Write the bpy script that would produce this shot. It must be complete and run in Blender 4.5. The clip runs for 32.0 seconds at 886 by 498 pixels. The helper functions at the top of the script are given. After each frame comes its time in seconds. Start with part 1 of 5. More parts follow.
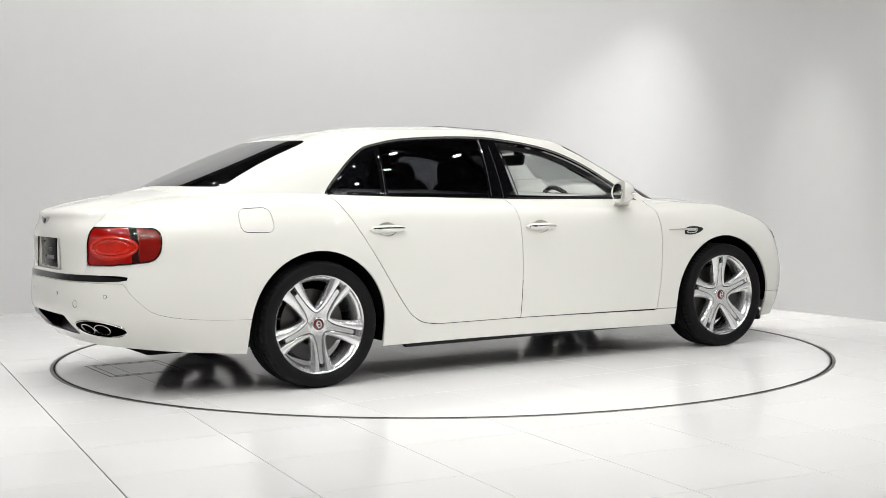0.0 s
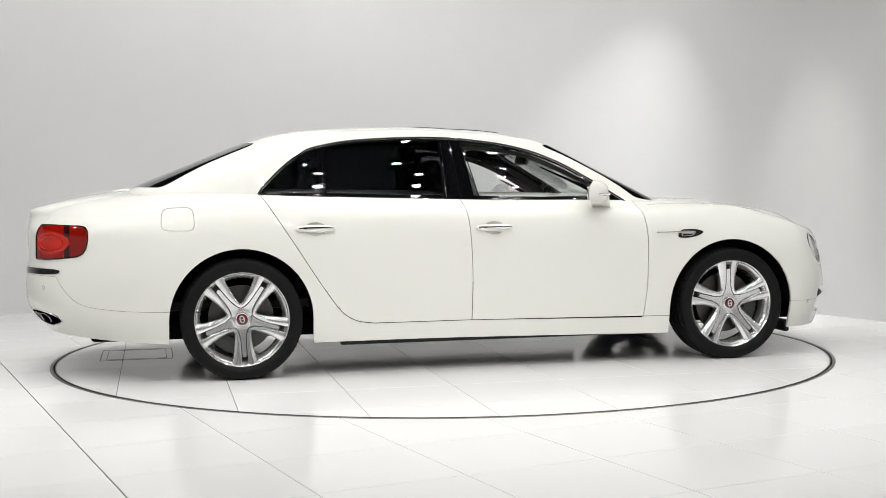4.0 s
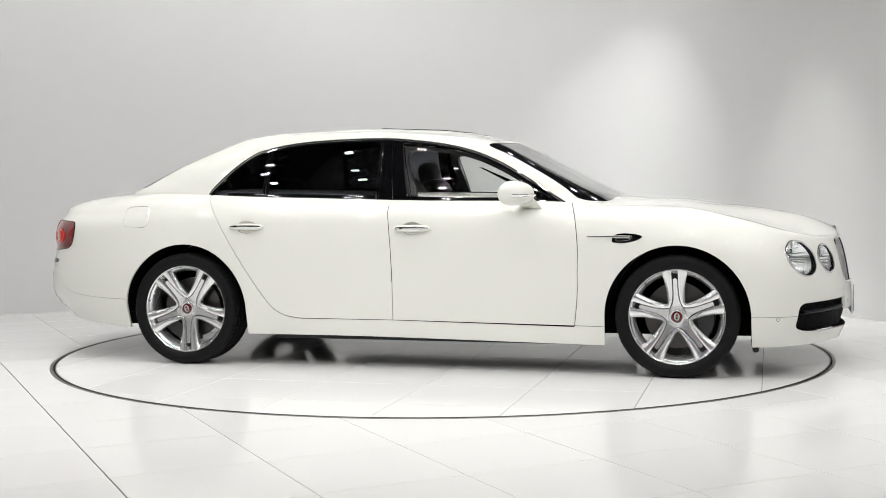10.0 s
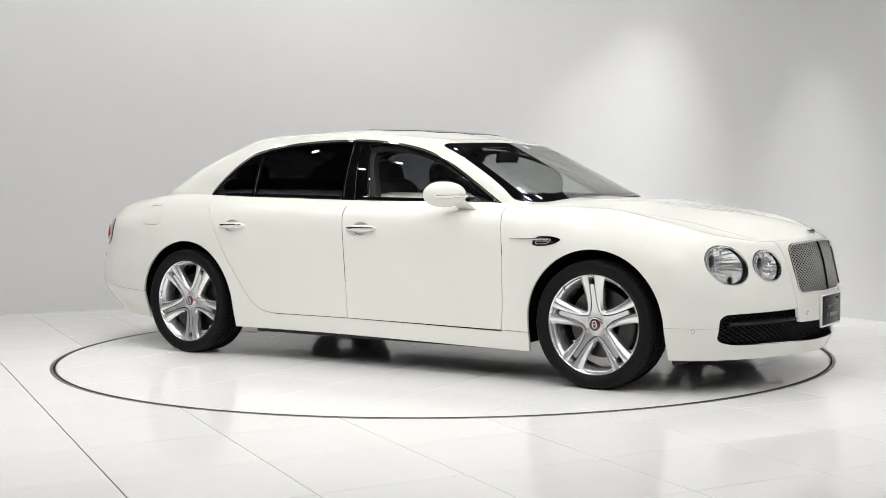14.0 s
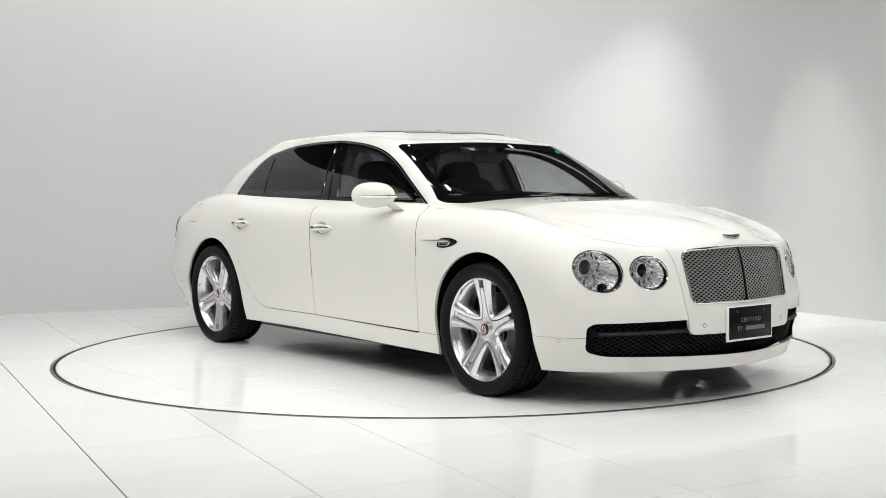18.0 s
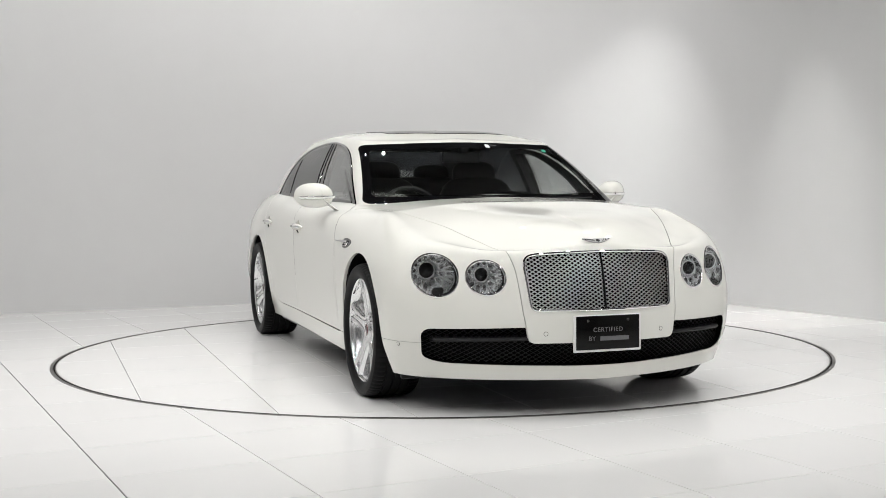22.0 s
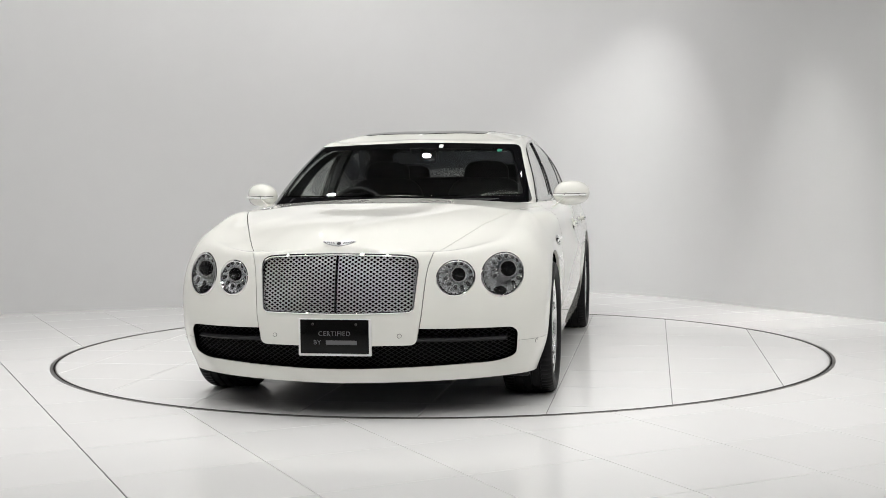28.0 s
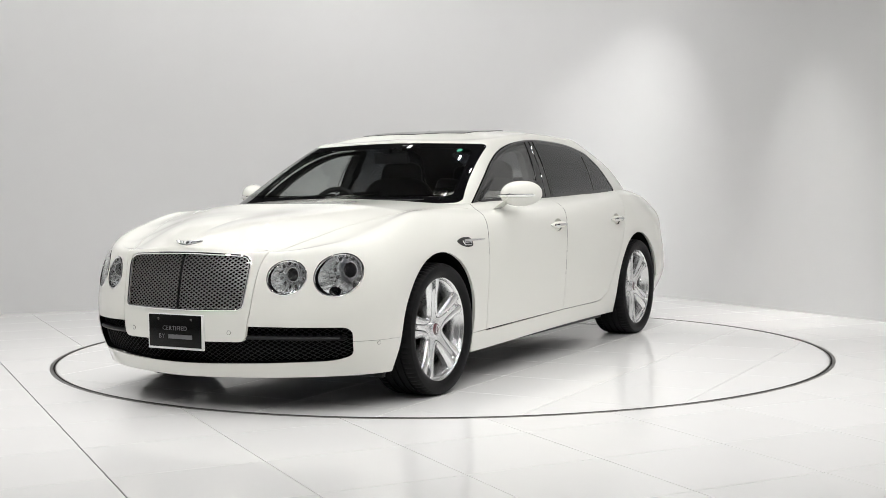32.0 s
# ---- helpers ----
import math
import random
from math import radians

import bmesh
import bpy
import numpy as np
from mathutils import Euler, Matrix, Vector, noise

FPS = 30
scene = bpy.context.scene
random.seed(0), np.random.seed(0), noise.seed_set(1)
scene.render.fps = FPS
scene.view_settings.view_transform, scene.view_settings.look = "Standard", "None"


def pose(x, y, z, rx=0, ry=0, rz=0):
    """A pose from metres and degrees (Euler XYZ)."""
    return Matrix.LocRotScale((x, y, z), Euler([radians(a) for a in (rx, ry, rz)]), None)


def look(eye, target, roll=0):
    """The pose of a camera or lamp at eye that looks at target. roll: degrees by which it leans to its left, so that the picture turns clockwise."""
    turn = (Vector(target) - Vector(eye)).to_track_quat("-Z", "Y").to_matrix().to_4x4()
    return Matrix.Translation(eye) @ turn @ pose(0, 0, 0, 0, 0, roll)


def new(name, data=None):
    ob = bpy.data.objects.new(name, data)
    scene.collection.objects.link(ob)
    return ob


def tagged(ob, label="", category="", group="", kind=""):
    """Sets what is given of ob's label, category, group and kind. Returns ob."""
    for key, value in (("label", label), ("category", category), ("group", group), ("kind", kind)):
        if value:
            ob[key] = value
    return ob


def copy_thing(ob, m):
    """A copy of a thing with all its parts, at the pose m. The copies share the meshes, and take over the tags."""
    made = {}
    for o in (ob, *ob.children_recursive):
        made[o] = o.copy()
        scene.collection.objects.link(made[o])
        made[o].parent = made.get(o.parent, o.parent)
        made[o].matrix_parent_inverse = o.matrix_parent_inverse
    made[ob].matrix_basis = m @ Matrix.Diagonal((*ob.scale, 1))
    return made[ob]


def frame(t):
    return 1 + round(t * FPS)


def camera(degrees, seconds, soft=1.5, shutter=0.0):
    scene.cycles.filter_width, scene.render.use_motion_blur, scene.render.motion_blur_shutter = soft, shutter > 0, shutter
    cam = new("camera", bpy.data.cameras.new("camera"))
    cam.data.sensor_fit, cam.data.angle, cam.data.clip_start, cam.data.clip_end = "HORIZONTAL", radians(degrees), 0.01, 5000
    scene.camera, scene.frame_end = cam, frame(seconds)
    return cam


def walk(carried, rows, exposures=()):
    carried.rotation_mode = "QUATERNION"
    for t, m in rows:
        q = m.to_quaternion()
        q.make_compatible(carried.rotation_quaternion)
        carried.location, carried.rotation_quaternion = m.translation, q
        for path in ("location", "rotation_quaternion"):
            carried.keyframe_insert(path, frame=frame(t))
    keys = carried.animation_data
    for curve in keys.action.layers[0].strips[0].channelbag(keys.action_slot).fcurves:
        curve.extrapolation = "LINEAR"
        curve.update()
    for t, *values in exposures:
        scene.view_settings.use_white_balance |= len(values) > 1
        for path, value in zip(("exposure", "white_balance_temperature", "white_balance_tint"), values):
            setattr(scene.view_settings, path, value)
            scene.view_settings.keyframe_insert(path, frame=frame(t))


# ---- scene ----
from mathutils.bvhtree import BVHTree

SECONDS = 32.0
cam = camera(39.856, SECONDS, soft=0.5)
EYE = Vector((0.0, -8.3045, 1.0846))
VIEW = look(EYE, EYE + Vector((0.00104, 0.99883, -0.04835)), -0.568)
walk(cam, [(0.0, VIEW), (SECONDS, VIEW)],
     exposures=[(0.0, 0.02), (6.0, -0.04), (13.0, -0.04), (17.0, -0.01), (19.0, -0.01), (23.0, -0.17), (25.5, -0.22), (28.0, -0.17), (30.0, -0.18), (SECONDS, -0.06)])

# ---- light: dark ceiling with rows of round downlights, added washers over the walls ----
ROOM = radians(26.0)          # the room's tile grid, turned against the view
CEIL = 4.3
world = bpy.data.worlds.new("world")
scene.world = world
world.use_nodes = True
world.node_tree.nodes["Background"].inputs[0].default_value = (1.0, 0.99, 0.97, 1)
world.node_tree.nodes["Background"].inputs[1].default_value = 0.03


def lamp(name, place, target, power, size, spread=140, color=(1.0, 0.99, 0.975)):
    d = bpy.data.lights.new(name, "AREA")
    d.shape, d.size, d.energy, d.color, d.spread = "DISK", size, power, color, radians(spread)
    ob = new(name, d)
    ob.matrix_world = look(place, target)
    return ob


LAMPS = []
for j in range(10):
    for i in range(10):
        px, ly = -4.8 + 1.02 * i + (0.45 if j % 2 else 0.0) + 0.12 * math.sin(5 * i + 3 * j), -7.4 + 1.0 * j + 0.12 * math.sin(7 * i + j)
        if ly > 2.3 + 0.42 * px or ly > 6.3 - 2.0 * px or math.hypot(px - 0.6, ly - 2.3) < 0.9:
            continue
        LAMPS.append((px, ly))
        if ly < -4.2:         # the outer rows are turned towards the turntable
            lamp("downlight", (px, ly, CEIL - 0.06), (0.35 * px, -0.8, 0.45), 0.9 if ly < -6.0 else 1.95, 0.085, 80)
        else:
            near = math.hypot(px, ly) < 3.3
            power = 2.1 if near else (2.0 if ly < -2.6 else 3.6)
            lamp("downlight", (px, ly, CEIL - 0.06), (px, ly, 0), power * (0.6 if ly > 4.5 - 2.0 * px else 1.0), 0.085, 84 if near else 110)
# unseen washers added to brighten the back wall evenly, and two narrow ones that draw scallops on the side wall: place,
# aim, power, spread
WASHERS = [((-5.2, 0.7), (-5.8, 2.1, 2.0), 7.5, 150), ((-3.7, 1.3), (-4.3, 2.65, 2.0), 8.5, 150), ((-2.2, 1.9), (-2.8, 3.2, 2.0), 10.0, 150),
           ((-0.8, 2.5), (-1.4, 3.8, 2.0), 11.5, 150), ((0.3, 2.6), (0.3, 4.4, 1.6), 13.0, 150), ((1.0, 2.6), (1.35, 4.45, 1.5), 9.5, 130),
           ((1.0, 2.8), (1.80, 3.90, 1.05), 6.0, 48), ((2.36, 1.57), (2.68, 1.73, 0.0), 7.0, 40)]
for (px, py), aim, power, spread in WASHERS:
    lamp("wall_washer", (px, py, CEIL - 0.06), aim, power, 0.14, spread)


# ---- materials ----
def material(name, color, rough=0.5, metal=0.0, coat=0.0, trans=0.0, ior=1.45, spec=0.5, grain=0.0, scale=60.0, bump=0.0, mottle=0.0,
             per_object=0.0, emit=0.0, rough_var=0.0):
    """A principled surface with mottling at two scales, an uneven gloss and fine relief."""
    m = bpy.data.materials.new(name)
    m.use_nodes = True
    n, l = m.node_tree.nodes, m.node_tree.links
    b = n["Principled BSDF"]
    b.inputs["Base Color"].default_value = (*color, 1)
    b.inputs["Roughness"].default_value = rough
    b.inputs["Metallic"].default_value = metal
    b.inputs["Coat Weight"].default_value = coat
    b.inputs["Coat Roughness"].default_value = 0.02
    b.inputs["Transmission Weight"].default_value = trans
    b.inputs["IOR"].default_value = ior
    b.inputs["Specular IOR Level"].default_value = spec
    if emit:
        b.inputs["Emission Color"].default_value = (*color, 1)
        b.inputs["Emission Strength"].default_value = emit
    tex = n.new("ShaderNodeTexCoord")
    if mottle or grain or per_object:
        coarse, fine = n.new("ShaderNodeTexNoise"), n.new("ShaderNodeTexNoise")
        coarse.inputs["Scale"].default_value, fine.inputs["Scale"].default_value = scale / 25, scale
        coarse.inputs["Detail"].default_value = 5
        for q in (coarse, fine):
            l.new(tex.outputs["Object"], q.inputs["Vector"])
        add = n.new("ShaderNodeMath")
        add.operation = "MULTIPLY_ADD"
        l.new(coarse.outputs["Fac"], add.inputs[0])
        add.inputs[1].default_value, add.inputs[2].default_value = mottle, 1 - mottle / 2
        add2 = n.new("ShaderNodeMath")
        add2.operation = "MULTIPLY_ADD"
        l.new(fine.outputs["Fac"], add2.inputs[0])
        add2.inputs[1].default_value = grain
        l.new(add.outputs[0], add2.inputs[2])
        last = add2
        if per_object:
            info, add3 = n.new("ShaderNodeObjectInfo"), n.new("ShaderNodeMath")
            add3.operation = "MULTIPLY_ADD"
            l.new(info.outputs["Random"], add3.inputs[0])
            add3.inputs[1].default_value = per_object
            l.new(add2.outputs[0], add3.inputs[2])
            last = add3
        mix = n.new("ShaderNodeVectorMath")
        mix.operation = "SCALE"
        mix.inputs[0].default_value = color
        l.new(last.outputs[0], mix.inputs["Scale"])
        l.new(mix.outputs[0], b.inputs["Base Color"])
    if rough_var:
        rn, rm = n.new("ShaderNodeTexNoise"), n.new("ShaderNodeMath")
        rn.inputs["Scale"].default_value, rn.inputs["Detail"].default_value = scale / 40, 6
        l.new(tex.outputs["Object"], rn.inputs["Vector"])
        rm.operation = "MULTIPLY_ADD"
        l.new(rn.outputs["Fac"], rm.inputs[0])
        rm.inputs[1].default_value, rm.inputs[2].default_value = rough_var, rough - rough_var / 2
        l.new(rm.outputs[0], b.inputs["Roughness"])
    if bump:
        bn, bp = n.new("ShaderNodeTexNoise"), n.new("ShaderNodeBump")
        bn.inputs["Scale"].default_value = scale * 2
        bp.inputs["Strength"].default_value, bp.inputs["Distance"].default_value = bump, 0.002
        l.new(tex.outputs["Object"], bn.inputs["Vector"])
        l.new(bn.outputs["Fac"], bp.inputs["Height"])
        l.new(bp.outputs[0], b.inputs["Normal"])
    return m


PAINT = material("white_paint", (0.745, 0.742, 0.695), 0.5, coat=1.0, spec=0.15, grain=0.02, scale=900, mottle=0.01)
CHROME = material("chrome", (0.78, 0.78, 0.79), 0.06, 1.0, rough_var=0.04)
MESHCHROME = material("satin_chrome", (0.46, 0.46, 0.46), 0.32, 1.0, rough_var=0.08, scale=300)
BRIGHT = material("bright_trim", (0.55, 0.55, 0.56), 0.12, 1.0, rough_var=0.05)
ALLOY = material("silver_alloy", (0.74, 0.745, 0.75), 0.22, 0.85, coat=0.3, grain=0.08, scale=600, rough_var=0.1)
RUBBER = material("tyre_rubber", (0.007, 0.007, 0.0075), 0.5, spec=0.12, grain=0.4, scale=220, mottle=0.3, bump=0.15)
# chrome with the dark ceiling's reflection put into its base colour
TRIM = material("darkened_chrome", (0.22, 0.22, 0.225), 0.05, 1.0)
PIANO = material("gloss_black", (0.0025, 0.0025, 0.003), 0.03, coat=0.3)
BLACK = material("black_plastic", (0.008, 0.008, 0.009), 0.45, spec=0.3, grain=0.3, scale=300, bump=0.1)
DARK = material("underbody_black", (0.003, 0.003, 0.003), 0.85, spec=0.06, mottle=0.4, scale=40)
SEAL = material("rubber_seal", (0.01, 0.01, 0.01), 0.5)
GLASS = material("clear_glass", (0.93, 0.945, 0.94), 0.0, trans=1.0, ior=1.5)
SCREEN = material("windscreen_glass", (0.60, 0.63, 0.62), 0.0, trans=1.0, ior=1.5)
TINT = material("privacy_glass", (0.075, 0.08, 0.09), 0.0, trans=1.0, ior=1.5)
LENS = material("lamp_cover", (0.97, 0.98, 0.98), 0.0, trans=1.0, ior=1.12)
SIDERED = material("side_red_lens", (0.20, 0.004, 0.002), 0.1, coat=1.0, mottle=0.4, scale=250)
MIDRED = material("mid_red_lens", (0.30, 0.004, 0.002), 0.1, coat=1.0, mottle=0.4, scale=250)
RED = material("red_lens", (0.46, 0.012, 0.004), 0.12, coat=0.8, mottle=0.5, scale=250, grain=0.3)
DEEPRED = material("dark_red_lens", (0.03, 0.002, 0.002), 0.08, coat=1.0)
CAPRED = material("cap_red", (0.085, 0.004, 0.008), 0.2, coat=1.0)
LEATHER = material("black_leather", (0.007, 0.007, 0.007), 0.55, spec=0.3, grain=0.3, scale=250, bump=0.3)
STEEL = material("brake_steel", (0.09, 0.085, 0.082), 0.4, 1.0, grain=0.2, scale=300)
CALIPER = material("caliper_black", (0.03, 0.03, 0.03), 0.4)
REFLECTOR = material("lamp_reflector", (0.93, 0.94, 0.95), 0.15, 0.92, rough_var=0.08, scale=400)
SMOKED = material("smoked_reflector", (0.30, 0.30, 0.31), 0.12, 1.0, rough_var=0.05, scale=400)
JOINT = material("joint_profile", (0.10, 0.10, 0.10), 0.6, grain=0.2, scale=80)
GREYWALL = material("grey_wall_paint", (0.16, 0.16, 0.16), 0.8, mottle=0.1, scale=20)
PLATEBLACK = material("plate_black", (0.004, 0.004, 0.004), 0.12, spec=0.2)
PLATEWHITE = material("plate_frame", (0.78, 0.78, 0.77), 0.35)
PLATESILVER = material("plate_lettering", (0.20, 0.20, 0.21), 0.3, 0.6)
STICKER = material("green_sticker", (0.02, 0.25, 0.16), 0.5)
PAPER = material("white_sticker", (0.75, 0.77, 0.8), 0.6)
LAMPGLOW = material("downlight_lens", (1.0, 0.985, 0.96), 0.5, emit=155.0)
TILE = material("white_floor_tile", (0.78, 0.777, 0.770), 0.11, spec=0.16, grain=0.015, scale=30, mottle=0.03, per_object=0.025, rough_var=0.06, bump=0.006)
GROUT = material("grey_grout", (0.13, 0.13, 0.13), 0.8, grain=0.2, scale=80)
WALLPAINT = material("white_wall_paint", (0.72, 0.72, 0.72), 0.7, grain=0.015, scale=120, mottle=0.03, bump=0.05)
CEILING = material("dark_ceiling", (0.02, 0.02, 0.021), 0.85, mottle=0.2, scale=20)
RINGSTEEL = material("ring_steel", (0.11, 0.105, 0.10), 0.4, 0.7, grain=0.3, scale=90)


# ---- mesh helpers ----
def part(name, mesh, mat, parent=None, label="", smooth=35.0):
    """Links a bmesh or a mesh as one object under a thing or a part."""
    if isinstance(mesh, bmesh.types.BMesh):
        me = bpy.data.meshes.new(name)
        bmesh.ops.recalc_face_normals(mesh, faces=mesh.faces[:])
        mesh.to_mesh(me)
        mesh.free()
        mesh = me
    if mat is not None:
        mesh.materials.clear()
        mesh.materials.append(mat)
    if smooth:
        mesh.shade_smooth()
        mesh.set_sharp_from_angle(angle=radians(smooth))
    ob = new(name, mesh)
    if parent is not None:
        ob.parent = parent
        if parent.type == "EMPTY" and parent.name.startswith("car"):
            ob.location = CAR_AT
    if label:
        ob["label"] = label
    return ob


def grid_faces(bm, rows, close_u=False, close_v=False):
    """Quads between rows of bmesh vertices."""
    nr, nc = len(rows), len(rows[0])
    for i in range(nr if close_u else nr - 1):
        for j in range(nc if close_v else nc - 1):
            q = (rows[i][j], rows[i][(j + 1) % nc], rows[(i + 1) % nr][(j + 1) % nc], rows[(i + 1) % nr][j])
            q = [v for k, v in enumerate(q) if v not in q[:k]]
            if len(q) > 2:
                try:
                    bm.faces.new(q)
                except ValueError:
                    pass


def lathe(bm, profile, m=Matrix(), steps=48, arc=360.0, closed=True):
    """Turns (radius, height) points about the y axis of m."""
    rows = []
    full = arc >= 360
    for i in range(steps if full else steps + 1):
        a = radians(arc) * i / steps
        rows.append([bm.verts.new(m @ Vector((r * math.cos(a), h, r * math.sin(a)))) for r, h in profile])
    grid_faces(bm, rows, close_u=full, close_v=closed)


def box(bm, size, m=Matrix(), bevel=0.0, segments=2):
    made = bmesh.ops.create_cube(bm, size=1, matrix=m @ Matrix.Diagonal((*size, 1)))
    if bevel:
        edges = {e for v in made["verts"] for e in v.link_edges}
        bmesh.ops.bevel(bm, geom=list(edges), offset=bevel, segments=segments, affect="EDGES", profile=0.5)


def prism(bm, outline, lo, hi, axis):
    """A solid from a 2D outline, drawn out along axis 'x', 'y' or 'z' from lo to hi."""
    def at(p, h):
        return {"x": (h, p[0], p[1]), "y": (p[0], h, p[1]), "z": (p[0], p[1], h)}[axis]
    a = [bm.verts.new(at(p, lo)) for p in outline]
    b = [bm.verts.new(at(p, hi)) for p in outline]
    bm.faces.new(a), bm.faces.new(b[::-1])
    for i in range(len(a)):
        bm.faces.new((a[i], b[i], b[(i + 1) % len(a)], a[(i + 1) % len(a)]))
    return a, b


def tube(bm, points, radius, sides=8, closed=False, flat=1.0, up=(0, 0, 1)):
    """A swept bar along 3D points; flat squeezes it along up."""
    pts = [Vector(p) for p in points]
    n, rows = len(pts), []
    for i, p in enumerate(pts):
        a = pts[(i - 1) % n] if closed or i else p
        b = pts[(i + 1) % n] if closed or i < n - 1 else p
        d = (b - a).normalized()
        side = d.cross(Vector(up))
        side = side.normalized() if side.length > 1e-4 else Vector((0, 1, 0))
        top = side.cross(d).normalized()
        r = radius[i] if isinstance(radius, (list, tuple)) else radius
        rows.append([bm.verts.new(p + side * r * math.cos(2 * math.pi * k / sides) + top * r * flat * math.sin(2 * math.pi * k / sides))
                     for k in range(sides)])
    grid_faces(bm, rows, close_u=closed, close_v=True)
    if not closed:
        bm.faces.new(rows[0]), bm.faces.new(rows[-1][::-1])


def slopes(xs, ys):
    h, d = np.diff(xs), np.diff(ys) / np.diff(xs)
    m = np.zeros(len(xs))
    for i in range(1, len(xs) - 1):
        if d[i - 1] * d[i] > 0:
            w1, w2 = 2 * h[i] + h[i - 1], h[i] + 2 * h[i - 1]
            m[i] = (w1 + w2) / (w1 / d[i - 1] + w2 / d[i])
    m[0], m[-1] = d[0], d[-1]
    return m


def spline(knots, u):
    """Monotone cubic through (u, value) knots."""
    xs, ys = np.array([k[0] for k in knots], float), np.array([k[1] for k in knots], float)
    u = np.clip(np.asarray(u, float), xs[0], xs[-1])
    if len(xs) == 1:
        return np.full_like(u, ys[0])
    m = slopes(xs, ys)
    i = np.clip(np.searchsorted(xs, u, "right") - 1, 0, len(xs) - 2)
    h = xs[i + 1] - xs[i]
    t = (u - xs[i]) / h
    return ((2 * t**3 - 3 * t**2 + 1) * ys[i] + (t**3 - 2 * t**2 + t) * h * m[i]
            + (3 * t**2 - 2 * t**3) * ys[i + 1] + (t**3 - t**2) * h * m[i + 1])


def smooth_path(points, steps=8, closed=False):
    """Catmull-Rom curve through points of any dimension."""
    p = [np.array(q, float) for q in points]
    n, out = len(p), []
    for i in range(n if closed else n - 1):
        a, b = p[i], p[(i + 1) % n]
        z = p[(i - 1) % n] if closed or i else 2 * a - b
        c = p[(i + 2) % n] if closed or i < n - 2 else 2 * b - a
        for k in range(steps):
            t = k / steps
            out.append(0.5 * (2 * a + (b - z) * t + (2 * z - 5 * a + 4 * b - c) * t**2 + (3 * a - z - 3 * b + c) * t**3))
    if not closed:
        out.append(p[-1])
    return [tuple(q) for q in out]


def rounded(corners, radius=0.02, steps=5):
    """A polygon with its corners rounded."""
    out, n = [], len(corners)
    for i in range(n):
        a, b, c = (np.array(corners[(i + k) % n], float) for k in (-1, 0, 1))
        r = radius[i] if isinstance(radius, (list, tuple)) else radius
        da, dc = a - b, c - b
        p = b + da * min(0.45, r / max(np.hypot(*da), 1e-6))
        q = b + dc * min(0.45, r / max(np.hypot(*dc), 1e-6))
        for k in range(steps + 1):
            t = k / steps
            out.append(tuple((1 - t)**2 * p + 2 * t * (1 - t) * b + t**2 * q))
    return out


def ellipse(cx, cy, rx, ry, steps=40, lean=0.0):
    c, s = math.cos(lean), math.sin(lean)
    return [(cx + rx * math.cos(a) * c - ry * math.sin(a) * s, cy + rx * math.cos(a) * s + ry * math.sin(a) * c)
            for a in (2 * math.pi * i / steps for i in range(steps))]


def grown(outline, d):
    """The outline moved outwards by d."""
    p = [np.array(q, float) for q in outline]
    n = len(p)
    area = sum(p[i][0] * p[(i + 1) % n][1] - p[(i + 1) % n][0] * p[i][1] for i in range(n))
    sign, out = (1 if area > 0 else -1), []
    for i in range(n):
        e, f = p[i] - p[i - 1], p[(i + 1) % n] - p[i]
        e, f = e / max(np.hypot(*e), 1e-9), f / max(np.hypot(*f), 1e-9)
        na, nb = np.array((e[1], -e[0])), np.array((f[1], -f[0]))
        m = na + nb
        m = m / max(np.hypot(*m), 1e-6)
        out.append(tuple(p[i] + sign * d * m / max(0.4, m @ na)))
    return out


def boolean(mesh, cutter, op):
    """The mesh after a boolean with a closed cutter mesh."""
    a, b = new("work", mesh), new("work", cutter)
    mod = a.modifiers.new("cut", "BOOLEAN")
    mod.object, mod.operation, mod.solver = b, op, "MANIFOLD"
    out = bpy.data.meshes.new_from_object(a.evaluated_get(bpy.context.evaluated_depsgraph_get()))
    bpy.data.objects.remove(a), bpy.data.objects.remove(b)
    return out


def solid(outline, lo, hi, axis):
    bm = bmesh.new()
    prism(bm, outline, lo, hi, axis)
    bmesh.ops.recalc_face_normals(bm, faces=bm.faces[:])
    me = bpy.data.meshes.new("cutter")
    bm.to_mesh(me)
    bm.free()
    return me


